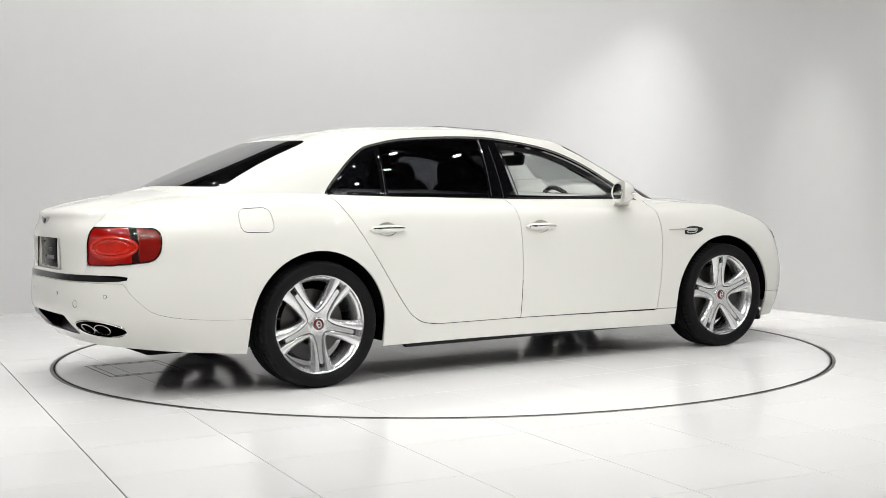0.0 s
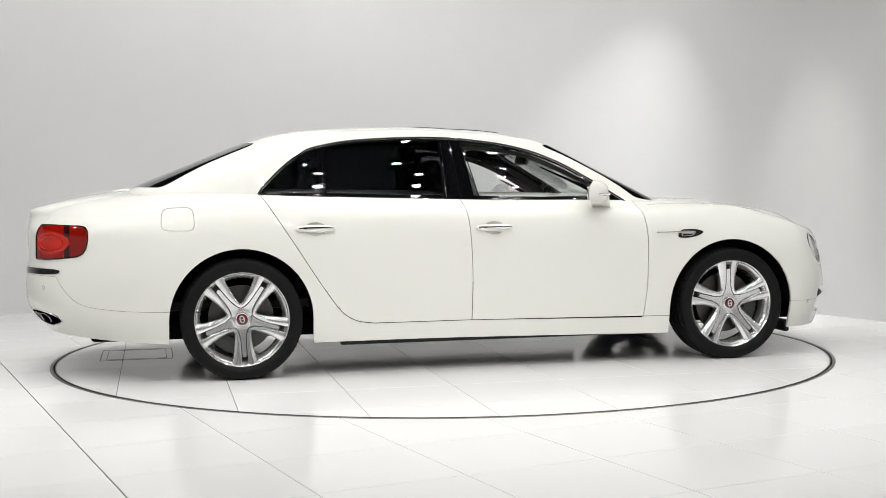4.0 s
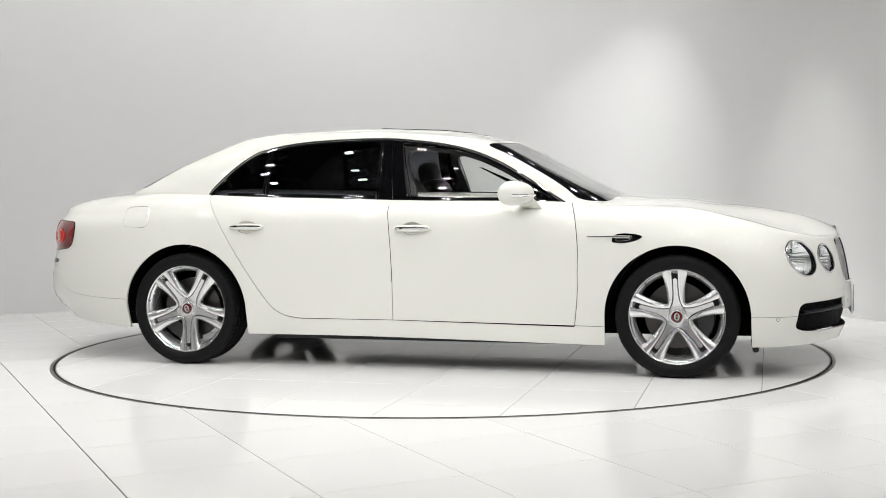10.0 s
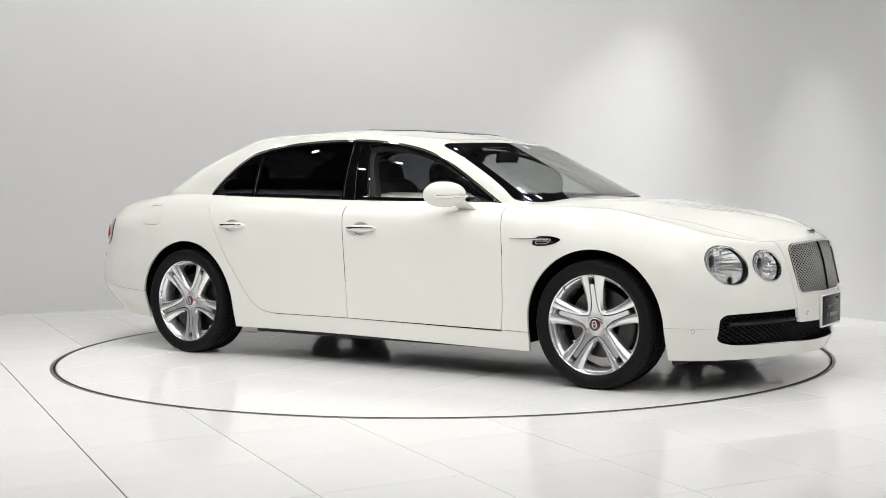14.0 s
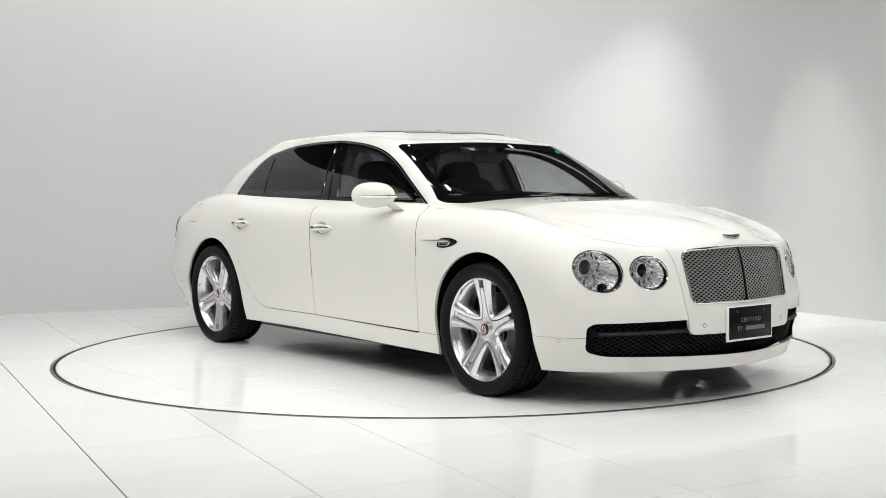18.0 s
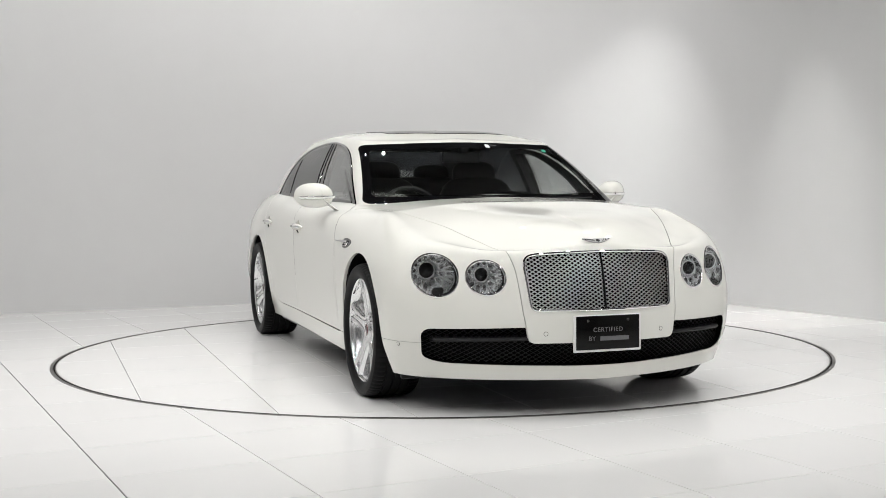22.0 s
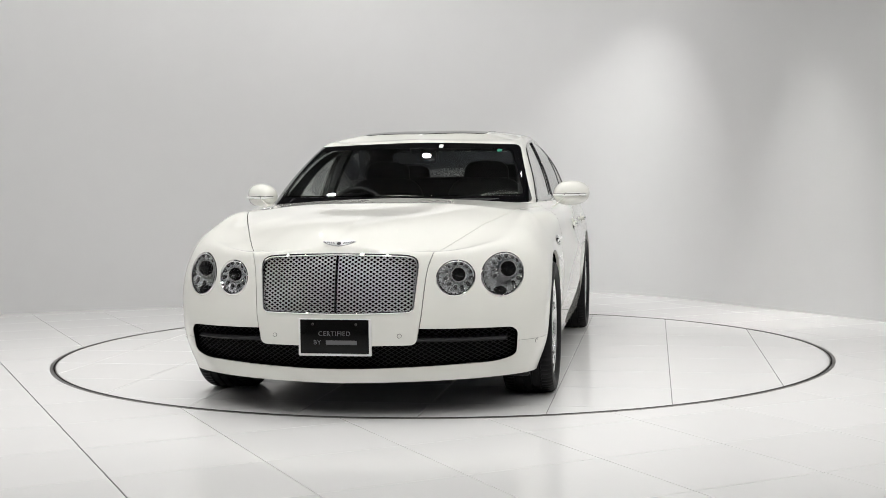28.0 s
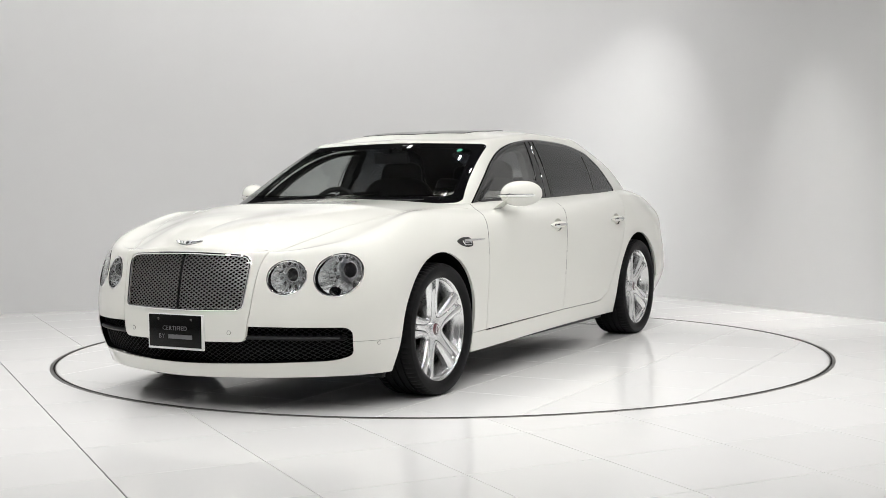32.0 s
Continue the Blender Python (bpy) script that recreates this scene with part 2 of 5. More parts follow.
class Skin:
    """A shell from which panels are cut with clean gaps."""

    def __init__(self, mesh):
        self.whole, self.rest = mesh, mesh
        bm = bmesh.new()
        bm.from_mesh(mesh)
        self.tree = BVHTree.FromBMesh(bm)
        bm.free()

        self.normals = [v.normal.copy() for v in mesh.vertices]
        self.corners = [tuple(p.vertices) for p in mesh.polygons]

    def dress(self, mesh):
        """Gives a cut piece the smooth normals of the uncut shell; cut edges keep their own."""
        at = {}
        for v in mesh.vertices:
            place, _, face, _ = self.tree.find_nearest(v.co)
            total = Vector((0, 0, 0))
            for c in self.corners[face]:
                total += self.normals[c] / ((self.whole.vertices[c].co - place).length + 1e-5)
            at[v.index] = total.normalized()
        out = []
        for p in mesh.polygons:
            for v in p.vertices:
                out.append(at[v] if at[v].dot(p.normal) > 0.75 else p.normal.copy())
        mesh.normals_split_custom_set(out)

    def take(self, outline, lo, hi, axis, gap=0.004):
        piece = boolean(self.rest, solid(outline, lo, hi, axis), "INTERSECT")
        self.cut(grown(outline, gap), lo, hi, axis)
        return piece

    def cut(self, outline, lo, hi, axis):
        self.rest = boolean(self.rest, solid(outline, lo, hi, axis), "DIFFERENCE")

    def side(self, x, z, sign=1, out=0.0):
        hit = self.tree.ray_cast(Vector((x, 3 * sign, z)), Vector((0, -sign, 0)))
        return (hit[0] + hit[1] * out) if hit[0] else Vector((x, 0.8 * sign, z))

    def ahead(self, y, z, sign=1, out=0.0):
        hit = self.tree.ray_cast(Vector((4 * sign, y, z)), Vector((-sign, 0, 0)))
        return (hit[0] + hit[1] * out) if hit[0] else Vector((2.4 * sign, y, z))

    def above(self, x, y, out=0.0):
        hit = self.tree.ray_cast(Vector((x, y, 3)), Vector((0, 0, -1)))
        return (hit[0] + hit[1] * out) if hit[0] else Vector((x, y, 1))

    def facing(self, kind, a, b, sign=1):
        """Place and normal of the shell, seen from the side, the front or above."""
        if kind == "side":
            hit = self.tree.ray_cast(Vector((a, 3 * sign, b)), Vector((0, -sign, 0)))
        elif kind == "ahead":
            hit = self.tree.ray_cast(Vector((4 * sign, a, b)), Vector((-sign, 0, 0)))
        else:
            hit = self.tree.ray_cast(Vector((a, b, 3)), Vector((0, 0, -1)))
        return hit[0], hit[1]


def ring(xr, xa, xb, xf, nr, nf, widths, heights, taper=0.0, counts=(56, 100, 56)):
    """One level line of a half car: rear centre, round the corner, along the side, round to the front centre."""
    def corner(length, width, n, count):
        a = np.linspace(0, math.pi / 2, 1500)
        x, y = np.cos(a) ** (2 / n), np.sin(a) ** (2 / n)
        x, y = x * length, y * width
        s = np.concatenate([[0], np.cumsum(np.hypot(np.diff(x), np.diff(y)))])
        t = np.linspace(0, s[-1], count + 1)
        return np.interp(t, s, x), np.interp(t, s, y)
    w1, w2 = float(spline(widths, 1.0)), float(spline(widths, 2.0))
    bx, by = corner(xa - xr, w1, nr, counts[0])
    fx, fy = corner(xf - xb, w2, nf, counts[2])
    fx = fx - taper * fy ** 2 * (fx / (xf - xb)) ** 2        # swept-back front corners
    us = np.linspace(1, 2, counts[1] + 1)
    x = np.concatenate([xa - bx, (xa + (xb - xa) * (us - 1))[1:-1], (xb + fx)[::-1]])
    y = np.concatenate([by, spline(widths, us)[1:-1], fy[::-1]])
    u = np.concatenate([np.linspace(0, 1, counts[0] + 1), us[1:-1], np.linspace(2, 3, counts[2] + 1)])
    return np.stack([x, y, spline(heights, u)], 1)


def shell(rings, steps, thick):
    """A closed shell over both halves through the rings, from the lowest to the spine."""
    lines = [smooth_path([r[j] for r in rings], steps) for j in range(len(rings[0]))]
    g = np.array(lines)                                   # columns, rows, xyz
    nu, ns = g.shape[:2]
    du, ds = np.gradient(g, axis=0), np.gradient(g, axis=1)
    normal = np.cross(ds, du)
    # at the centre columns and the spine the normal lies in the symmetry plane
    normal[0, :, 1] = normal[-1, :, 1] = 0
    normal[:, -1] = normal[:, -2]
    normal[:, -1, 1] = 0
    normal /= np.maximum(np.linalg.norm(normal, axis=2, keepdims=True), 1e-9)
    mid = normal[nu // 2, ns // 4]
    if mid[1] < 0:
        normal = -normal
    inner = g - normal * thick
    inner[0, :, 1] = inner[-1, :, 1] = 0
    inner[:, -1, 1] = 0
    verts, faces, index = [], [], {}

    def vert(p, key):
        if key not in index:
            index[key] = len(verts)
            verts.append(tuple(p))
        return index[key]

    def key(layer, i, j, sign):
        if i in (0, nu - 1) or j == ns - 1:
            sign = 0
        return (layer, i, j, sign)
    for layer, data in ((0, g), (1, inner)):
        for sign in (1, -1):
            f = np.array((1, sign, 1))
            for i in range(nu - 1):
                for j in range(ns - 1):
                    q = [vert(data[a, b] * f, key(layer, a, b, sign)) for a, b in ((i, j), (i + 1, j), (i + 1, j + 1), (i, j + 1))]
                    faces.append(q if (sign == 1) == (layer == 1) else q[::-1])
    for sign in (1, -1):
        f = np.array((1, sign, 1))
        for i in range(nu - 1):
            q = [vert(d[a, 0] * f, key(layer, a, 0, sign)) for layer, d, a in ((0, g, i), (0, g, i + 1), (1, inner, i + 1), (1, inner, i))]
            faces.append(q if sign == -1 else q[::-1])
    # the spine joins left and right by its shared vertices; drop faces that collapsed on it
    good = []
    for q in faces:
        q = [v for k, v in enumerate(q) if v not in q[:k]]
        if len(q) > 2:
            good.append(q)
    me = bpy.data.meshes.new("shell")
    me.from_pydata(verts, [], good)
    bm = bmesh.new()
    bm.from_mesh(me)
    bmesh.ops.recalc_face_normals(bm, faces=bm.faces[:])
    bm.to_mesh(me)
    bm.free()
    return me


# ---- the room: floor tiles, curved white wall, dark ceiling ----
RING_R = 2.545
STEP = 0.605


def tile_mesh(w, d, inset=0.0016, thick=0.012):
    bm = bmesh.new()
    box(bm, (w - 2 * inset, d - 2 * inset, thick), pose(0, 0, -thick / 2), bevel=0.0012, segments=1)
    me = bpy.data.meshes.new("tile")
    bmesh.ops.recalc_face_normals(bm, faces=bm.faces[:])
    bm.to_mesh(me)
    bm.free()
    me.materials.append(TILE)
    return me


def wall_line():
    """Plan of the wall's foot: a gently bowed back wall, a rounded corner, a straight side wall."""
    pts = [(-9.5, 0.4), (-6.4, 1.72), (-3.99, 2.69), (-2.43, 3.27), (-1.2, 3.78), (0.15, 4.38), (0.95, 4.58), (1.58, 4.40), (2.06, 3.95), (2.45, 3.38), (2.82, 2.70), (3.55, 1.32), (5.0, -1.5), (6.2, -4.0)]
    return smooth_path(pts, 8)


WALL = wall_line()
WHITE_TO = 3.4                # the white wall ends here; the void above it is dark


def build_room():
    ground = bmesh.new()
    circle = [(RING_R * math.cos(2 * math.pi * i / 96), RING_R * math.sin(2 * math.pi * i / 96)) for i in range(96)]
    rows = [[ground.verts.new((x, y, -0.006)) for x, y in circle],
            [ground.verts.new((x * 3.95, y * 3.95, -0.006)) for x, y in circle]]
    grid_faces(ground, rows, close_v=True)
    floor = tagged(part("floor", ground, GROUT, smooth=0), "white polished square floor tiles with thin grey joints", "floor", kind="structure")

    # tiles of the still floor; those at the ring are trimmed to its curve
    hole = solid([(1.0 * x * (RING_R + 0.012) / RING_R, y * (RING_R + 0.012) / RING_R) for x, y in circle], -0.2, 0.2, "z")
    whole = tile_mesh(STEP, STEP)
    wide = tile_mesh(STEP + 0.0105, STEP)
    base = pose(0, 0, 0, 0, 0, 26.0)
    for i in range(-14, 14):
        for j in range(-14, 14):
            cx, cy = -0.335 + (i + 0.5) * STEP, -3.365 + (j + 0.5) * STEP
            # the bay beyond the expansion joint is set a little further out
            cx -= 0.0125 if i < -4 else (0.00525 if i == -4 else 0.0)
            width = STEP + 0.0105 if i == -4 else STEP
            near = math.hypot(max(0, abs(cx) - STEP / 2), max(0, abs(cy) - STEP / 2))
            far = math.hypot(abs(cx) + STEP / 2, abs(cy) + STEP / 2)
            p = base @ Vector((cx, cy, 0))
            if far < RING_R + 0.012 or p.y < -9.6 or p.y > 5.6 or abs(p.x) > 6.5:
                continue
            if p.y > 5.0 + 0.45 * p.x or p.y > 9.6 - 2.0 * p.x:
                continue
            me = wide if i == -4 else whole
            if near < RING_R + 0.012:
                me = tile_mesh(width, STEP)
                me.transform(base @ Matrix.Translation((cx, cy, 0)))
                me = boolean(me, hole.copy(), "DIFFERENCE")
                if not me.polygons:
                    continue
                ob = new("tile", me)
            else:
                ob = new("tile", me)
                ob.matrix_local = base @ Matrix.Translation((cx, cy, 0))
            ob.parent = floor
    # wider joint profile between two bays of the floor
    bm = bmesh.new()
    box(bm, (0.0024, 12.0, 0.004), base @ Matrix.Translation((-0.348 - 4 * STEP, -2.7, -0.0008)))
    part("expansion_joint", bm, JOINT, floor, "dark narrow floor joint strip", smooth=0)

    bm, upper = bmesh.new(), bmesh.new()
    rows, upper_rows = [], []
    n = len(WALL)
    for k, (x, y) in enumerate(WALL):
        a, b = np.array(WALL[max(0, k - 1)]), np.array(WALL[min(n - 1, k + 1)])
        d = (b - a) / np.hypot(*(b - a))
        o = np.array((-d[1], d[0])) * 0.15
        rows.append([bm.verts.new((x, y, -0.006)), bm.verts.new((x, y, WHITE_TO)), bm.verts.new((x + o[0], y + o[1], WHITE_TO)), bm.verts.new((x + o[0], y + o[1], -0.006))])
        upper_rows.append([upper.verts.new((x + o[0] * f, y + o[1] * f, z)) for f, z in ((0.3, WHITE_TO), (0.3, CEIL), (1, CEIL), (1, WHITE_TO))])
    grid_faces(bm, rows, close_v=True)
    grid_faces(upper, upper_rows, close_v=True)
    tagged(part("wall_upper", upper, CEILING), "dark band of wall above the white wall", "wall", kind="structure")
    tagged(part("wall_back", bm, WALLPAINT), "smooth white showroom wall washed by spotlights", "wall", kind="structure")
    # unseen closing walls, added: white sides bounce fill, grey front keeps reflections dark
    for name, a, b in (("wall_left", (-9.5, 0.4), (-7.5, -9.8)), ("wall_front", (-7.5, -9.8), (6.2, -9.8)), ("wall_right", (6.2, -9.8), (6.2, -4.0))):
        bm = bmesh.new()
        va, vb = Vector(a), Vector(b)
        d = vb - va
        box(bm, (d.length, 0.15, CEIL), pose((a[0] + b[0]) / 2, (a[1] + b[1]) / 2, CEIL / 2, 0, 0, math.degrees(math.atan2(d.y, d.x))))
        tagged(part(name, bm, GREYWALL if name == "wall_front" else WALLPAINT, smooth=0), "plain dark grey closing wall of the showroom" if name == "wall_front" else "plain white closing wall of the showroom", "wall", kind="structure")
    bm = bmesh.new()
    box(bm, (17.5, 16.5, 0.1), pose(-1.5, -2.0, CEIL + 0.05))
    tagged(part("ceiling", bm, CEILING, smooth=0), "dark matt ceiling above rows of downlights", "ceiling", kind="structure")


def build_downlights():
    bm = bmesh.new()
    lathe(bm, [(0.09, 0.0), (0.115, 0.0), (0.115, -0.05), (0.10, -0.055), (0.09, -0.05)], pose(0, 0, 0, 90), 24)
    can = part("recessed_downlight", bm, BLACK)
    tagged(can, "round black recessed ceiling downlight, switched on", "downlight", "ceiling downlights")
    bm = bmesh.new()
    lathe(bm, [(0.0, -0.050), (0.025, -0.0505), (0.040, -0.053), (0.043, -0.051), (0.043, -0.04)], pose(0, 0, 0, 90), 20, closed=False)
    part("lens", bm, LAMPGLOW, can, "glowing lens")
    bm = bmesh.new()
    lathe(bm, [(0.040, -0.045), (0.095, -0.045)], pose(0, 0, 0, 90), 20, closed=False)
    part("baffle", bm, BLACK, can)
    first = True
    for px, py in LAMPS:
        m = pose(px, py, CEIL - 0.005)
        if first:
            can.matrix_world = m
            first = False
        else:
            copy_thing(can, m)
    # cans for the added wall washers: deep hooded spots without a glowing lens
    bm = bmesh.new()
    lathe(bm, [(0.075, 0.0), (0.10, 0.0), (0.10, -0.055), (0.085, -0.055), (0.08, -0.02), (0.0, -0.018)], pose(0, 0, 0, 90), 24, closed=False)
    spot = tagged(part("wall_spotlight", bm, BLACK), "round black hooded ceiling spotlight aimed at the wall", "spotlight", "wall spotlights")
    for k, w in enumerate(WASHERS):
        m = pose(w[0][0], w[0][1], CEIL - 0.005)
        if k == 0:
            spot.matrix_world = m
        else:
            copy_thing(spot, m)


# ---- the turntable ----
def build_turntable():
    table = tagged(new("turntable"), "round white tiled turntable flush with the floor", "turntable")
    circle = [(math.cos(2 * math.pi * i / 128), math.sin(2 * math.pi * i / 128)) for i in range(128)]
    bm = bmesh.new()
    prism(bm, [(x * 2.519, y * 2.519) for x, y in circle], -0.05, -0.005, "z")
    part("deck", bm, GROUT, table, smooth=0)
    disc = solid([(x * 2.519, y * 2.519) for x, y in circle], -0.2, 0.2, "z")
    whole = tile_mesh(STEP, STEP)
    for i in range(-5, 6):
        for j in range(-5, 6):
            cx, cy = i * STEP, j * STEP
            near = math.hypot(max(0, abs(cx) - STEP / 2), max(0, abs(cy) - STEP / 2))
            far = math.hypot(abs(cx) + STEP / 2, abs(cy) + STEP / 2)
            if near > 2.5:
                continue
            if far > 2.519:
                me = tile_mesh(STEP, STEP)
                me.transform(Matrix.Translation((cx, cy, 0)))
                me = boolean(me, disc.copy(), "INTERSECT")
                if not me.polygons:
                    continue
                ob = new("tile", me)
            else:
                ob = new("tile", whole)
                ob.location = (cx, cy, 0)
            ob.parent = table
    bm = bmesh.new()
    lathe(bm, [(2.519, -0.03), (2.5265, -0.03), (2.5265, 0.0012), (2.519, 0.0012)], pose(0, 0, 0, 90), 160)
    part("edge_strip", bm, RINGSTEEL, table, "thin dull metal rim strip", smooth=30)
    # flush service hatch behind the rear axle
    bm = bmesh.new()
    for sx, sy, px, py in ((0.46, 0.006, -2.03 + 0.23 - 0.23, 0.08), (0.46, 0.006, -2.03, 0.62), (0.006, 0.546, -2.26, 0.35), (0.006, 0.546, -1.80, 0.35)):
        box(bm, (sx, sy, 0.004), pose(px, py, -0.0010))
    for sx, sy, px, py in ((0.38, 0.004, -2.03, 0.12), (0.38, 0.004, -2.03, 0.58), (0.004, 0.464, -2.22, 0.35), (0.004, 0.464, -1.84, 0.35)):
        box(bm, (sx, sy, 0.004), pose(px, py, -0.0010))
    part("service_hatch", bm, SEAL, table, "dark outline of a flush service hatch", smooth=0)
    # still frame round the moving disc
    bm = bmesh.new()
    lathe(bm, [(2.5365, -0.03), (2.5565, -0.03), (2.5565, 0.0012), (2.5365, 0.0012)], pose(0, 0, 0, 90), 160)
    frame_ring = tagged(part("floor_trim", bm, RINGSTEEL), "thin dark metal ring set into the floor round the turntable", "floor ring", kind="structure")
    bm = bmesh.new()
    lathe(bm, [(2.5, -0.06), (2.57, -0.06), (2.57, -0.03), (2.5, -0.03)], pose(0, 0, 0, 90), 96)
    part("gap_channel", bm, DARK, frame_ring, smooth=30)
    return table


build_room()
build_downlights()
TABLE = build_turntable()


# ---- the car: x forward, y to its left, origin between the axles on the ground ----
CAR_AT = Vector((0.1164, -0.0545, 0.0))
CAR = tagged(new("car"), "white four-door luxury saloon with chrome trim on a turntable", "car")
AXLE_F, AXLE_R = 1.530, -1.533
TYRE_R = 0.352


def body_rings():
    a, b = -1.53, 1.53
    return [
        ring(-2.66, a, b, 2.465, 3.0, 5.0, [(1, 0.90), (1.14, 0.905), (1.9, 0.905), (2, 0.90)],
             [(0, 0.28), (0.35, 0.265), (0.6, 0.235), (0.9, 0.20), (1, 0.195), (1.3, 0.197), (2, 0.172), (2.4, 0.180), (2.7, 0.178), (3, 0.172)], 0.40),
        ring(-2.77, a, b, 2.52, 3.3, 5.0, [(1, 0.953), (1.2, 0.935), (1.8, 0.93), (2, 0.953)],
             [(0, 0.42), (0.5, 0.41), (0.85, 0.385), (1, 0.37), (1.2, 0.355), (2, 0.35), (2.5, 0.33), (3, 0.31)], 0.40),
        ring(-2.785, a, b, 2.53, 3.2, 5.4, [(1, 0.966), (1.25, 0.95), (1.75, 0.947), (2, 0.963)],
             [(0, 0.56), (0.6, 0.55), (1, 0.54), (2, 0.54), (2.6, 0.46), (3, 0.43)], 0.40),
        ring(-2.77, a, b, 2.515, 3.0, 5.6, [(1, 0.960), (1.3, 0.957), (1.75, 0.953), (2, 0.962)],
             [(0, 0.70), (1, 0.71), (2, 0.69), (2.4, 0.60), (2.7, 0.56), (3, 0.55)], 0.41),
        ring(-2.775, a, b, 2.495, 2.9, 5.3, [(1, 0.938), (1.5, 0.952), (1.8, 0.948), (2, 0.942)],
             [(0, 0.86), (0.6, 0.86), (1, 0.865), (1.5, 0.86), (1.8, 0.83), (2, 0.80), (2.4, 0.71), (2.7, 0.665), (3, 0.66)], 0.42),
        ring(-2.765, a, b, 2.475, 2.5, 5.0, [(1, 0.902), (1.5, 0.927), (1.8, 0.918), (2, 0.888)],
             [(0, 0.94), (0.5, 0.945), (1, 0.965), (1.5, 0.945), (1.8, 0.925), (2, 0.90), (2.3, 0.835), (2.5, 0.775), (2.7, 0.74), (3, 0.735)], 0.42),
        ring(-2.755, a, b, 2.45, 2.35, 4.3, [(1, 0.835), (1.5, 0.862), (1.8, 0.850), (2, 0.815)],
             [(0, 0.992), (0.5, 1.0), (0.8, 1.037), (1, 1.048), (1.2, 1.021), (1.5, 0.993), (1.8, 0.972), (2, 0.967), (2.25, 0.90), (2.5, 0.825), (2.7, 0.787), (3, 0.79)], 0.38),
        ring(-2.60, a, b, 2.415, 2.4, 2.6, [(1, 0.68), (1.5, 0.74), (1.8, 0.755), (2, 0.71)],
             [(0, 1.032), (0.5, 1.058), (1, 1.098), (1.5, 1.034), (1.7, 1.026), (1.85, 1.005), (2, 0.976), (2.3, 0.898), (2.5, 0.83), (2.65, 0.803), (3, 0.838)], 0.10),
        ring(-2.40, a, b, 2.27, 2.2, 2.2, [(1, 0.36), (2, 0.40)],
             [(0, 1.075), (1, 1.11), (1.5, 1.075), (1.7, 1.058), (1.85, 1.031), (2, 1.009), (2.5, 0.945), (3, 0.892)]),
        ring(-2.20, a, b, 2.02, 2.0, 2.0, [(1, 0.0), (2, 0.0)],
             [(0, 1.112), (1, 1.12), (1.5, 1.085), (1.75, 1.066), (1.9, 1.032), (2, 1.014), (3, 0.944)]),
    ]


def cabin_rings():
    return [
        ring(-2.21, -1.0, 0.5, 1.23, 3.3, 8.0, [(1, 0.825), (2, 0.82)], [(0, 1.06), (0.5, 1.03), (1, 0.985), (2, 0.94), (3, 0.95)]),
        ring(-2.13, -1.0, 0.5, 1.165, 3.4, 7.0, [(1, 0.805), (2, 0.80)], [(0, 1.128), (0.5, 1.105), (1, 1.045), (2, 0.995), (2.5, 1.0), (3, 1.012)]),
        ring(-1.80, -0.95, 0.25, 0.80, 4.0, 8.0, [(1, 0.742), (2, 0.742)], [(0, 1.262), (0.5, 1.255), (1, 1.235), (2, 1.195), (2.5, 1.185), (3, 1.205)]),
        ring(-1.46, -0.9, 0.0, 0.45, 4.0, 9.0, [(1, 0.645), (2, 0.645)], [(0, 1.397), (0.5, 1.390), (1, 1.405), (1.5, 1.417), (2, 1.395), (2.5, 1.365), (3, 1.383)]),
        ring(-1.25, -0.85, -0.05, 0.33, 4.0, 6.0, [(1, 0.580), (2, 0.580)], [(0, 1.437), (1, 1.452), (1.5, 1.461), (2, 1.440), (2.5, 1.405), (3, 1.415)]),
        ring(-1.02, -0.8, -0.1, 0.13, 2.6, 3.0, [(1, 0.36), (2, 0.36)], [(0, 1.466), (1, 1.481), (1.5, 1.487), (2, 1.473), (3, 1.457)]),
        ring(-0.80, -0.6, -0.3, -0.06, 2.0, 2.0, [(1, 0.0), (2, 0.0)], [(0, 1.483), (1.5, 1.494), (3, 1.481)]),
    ]


BODY = Skin(shell(body_rings(), 6, 0.016))
CABIN = Skin(shell(cabin_rings(), 6, 0.012))

# outlines, as seen from the side (x, z)
ARCH = 0.412
DLO = smooth_path([(-1.425, 1.072), (-1.388, 1.122), (-1.264, 1.241), (-1.158, 1.318), (-1.088, 1.349), (-0.914, 1.385), (-0.741, 1.402), (-0.50, 1.412), (-0.255, 1.411),
                   (-0.046, 1.392), (0.127, 1.366), (0.300, 1.322), (0.473, 1.250), (0.647, 1.151), (0.820, 1.042), (0.915, 0.984)], 5) \
    + [(0.888, 0.975), (0.63, 0.979), (0.29, 0.987), (-0.05, 0.996), (-0.198, 1.001), (-0.393, 1.008), (-0.734, 1.017), (-1.075, 1.025), (-1.375, 1.034)]
SEAM_B = smooth_path([(-0.205, 1.12), (-0.197, 1.023), (-0.175, 0.870), (-0.163, 0.701), (-0.158, 0.532), (-0.161, 0.302)], 4)
SEAM_A = smooth_path([(0.90, 1.10), (0.915, 1.0), (0.923, 0.974), (0.946, 0.910), (0.963, 0.758), (0.962, 0.588), (0.959, 0.453), (0.941, 0.288)], 4)
SEAM_C = smooth_path([(-1.45, 1.12), (-1.387, 1.034), (-1.236, 0.797), (-1.072, 0.541), (-0.972, 0.401), (-0.922, 0.352), (-0.855, 0.318), (-0.76, 0.303)], 5)
HOOD_HALF = smooth_path([(1.00, 0.838), (1.088, 0.823), (1.3, 0.797), (1.5, 0.758), (1.75, 0.683), (2.1, 0.552), (2.314, 0.461)], 5)
HOOD_EDGE = smooth_path([(2.314, 0.461), (2.335, 0.40), (2.362, 0.22), (2.37, 0.0)], 4)
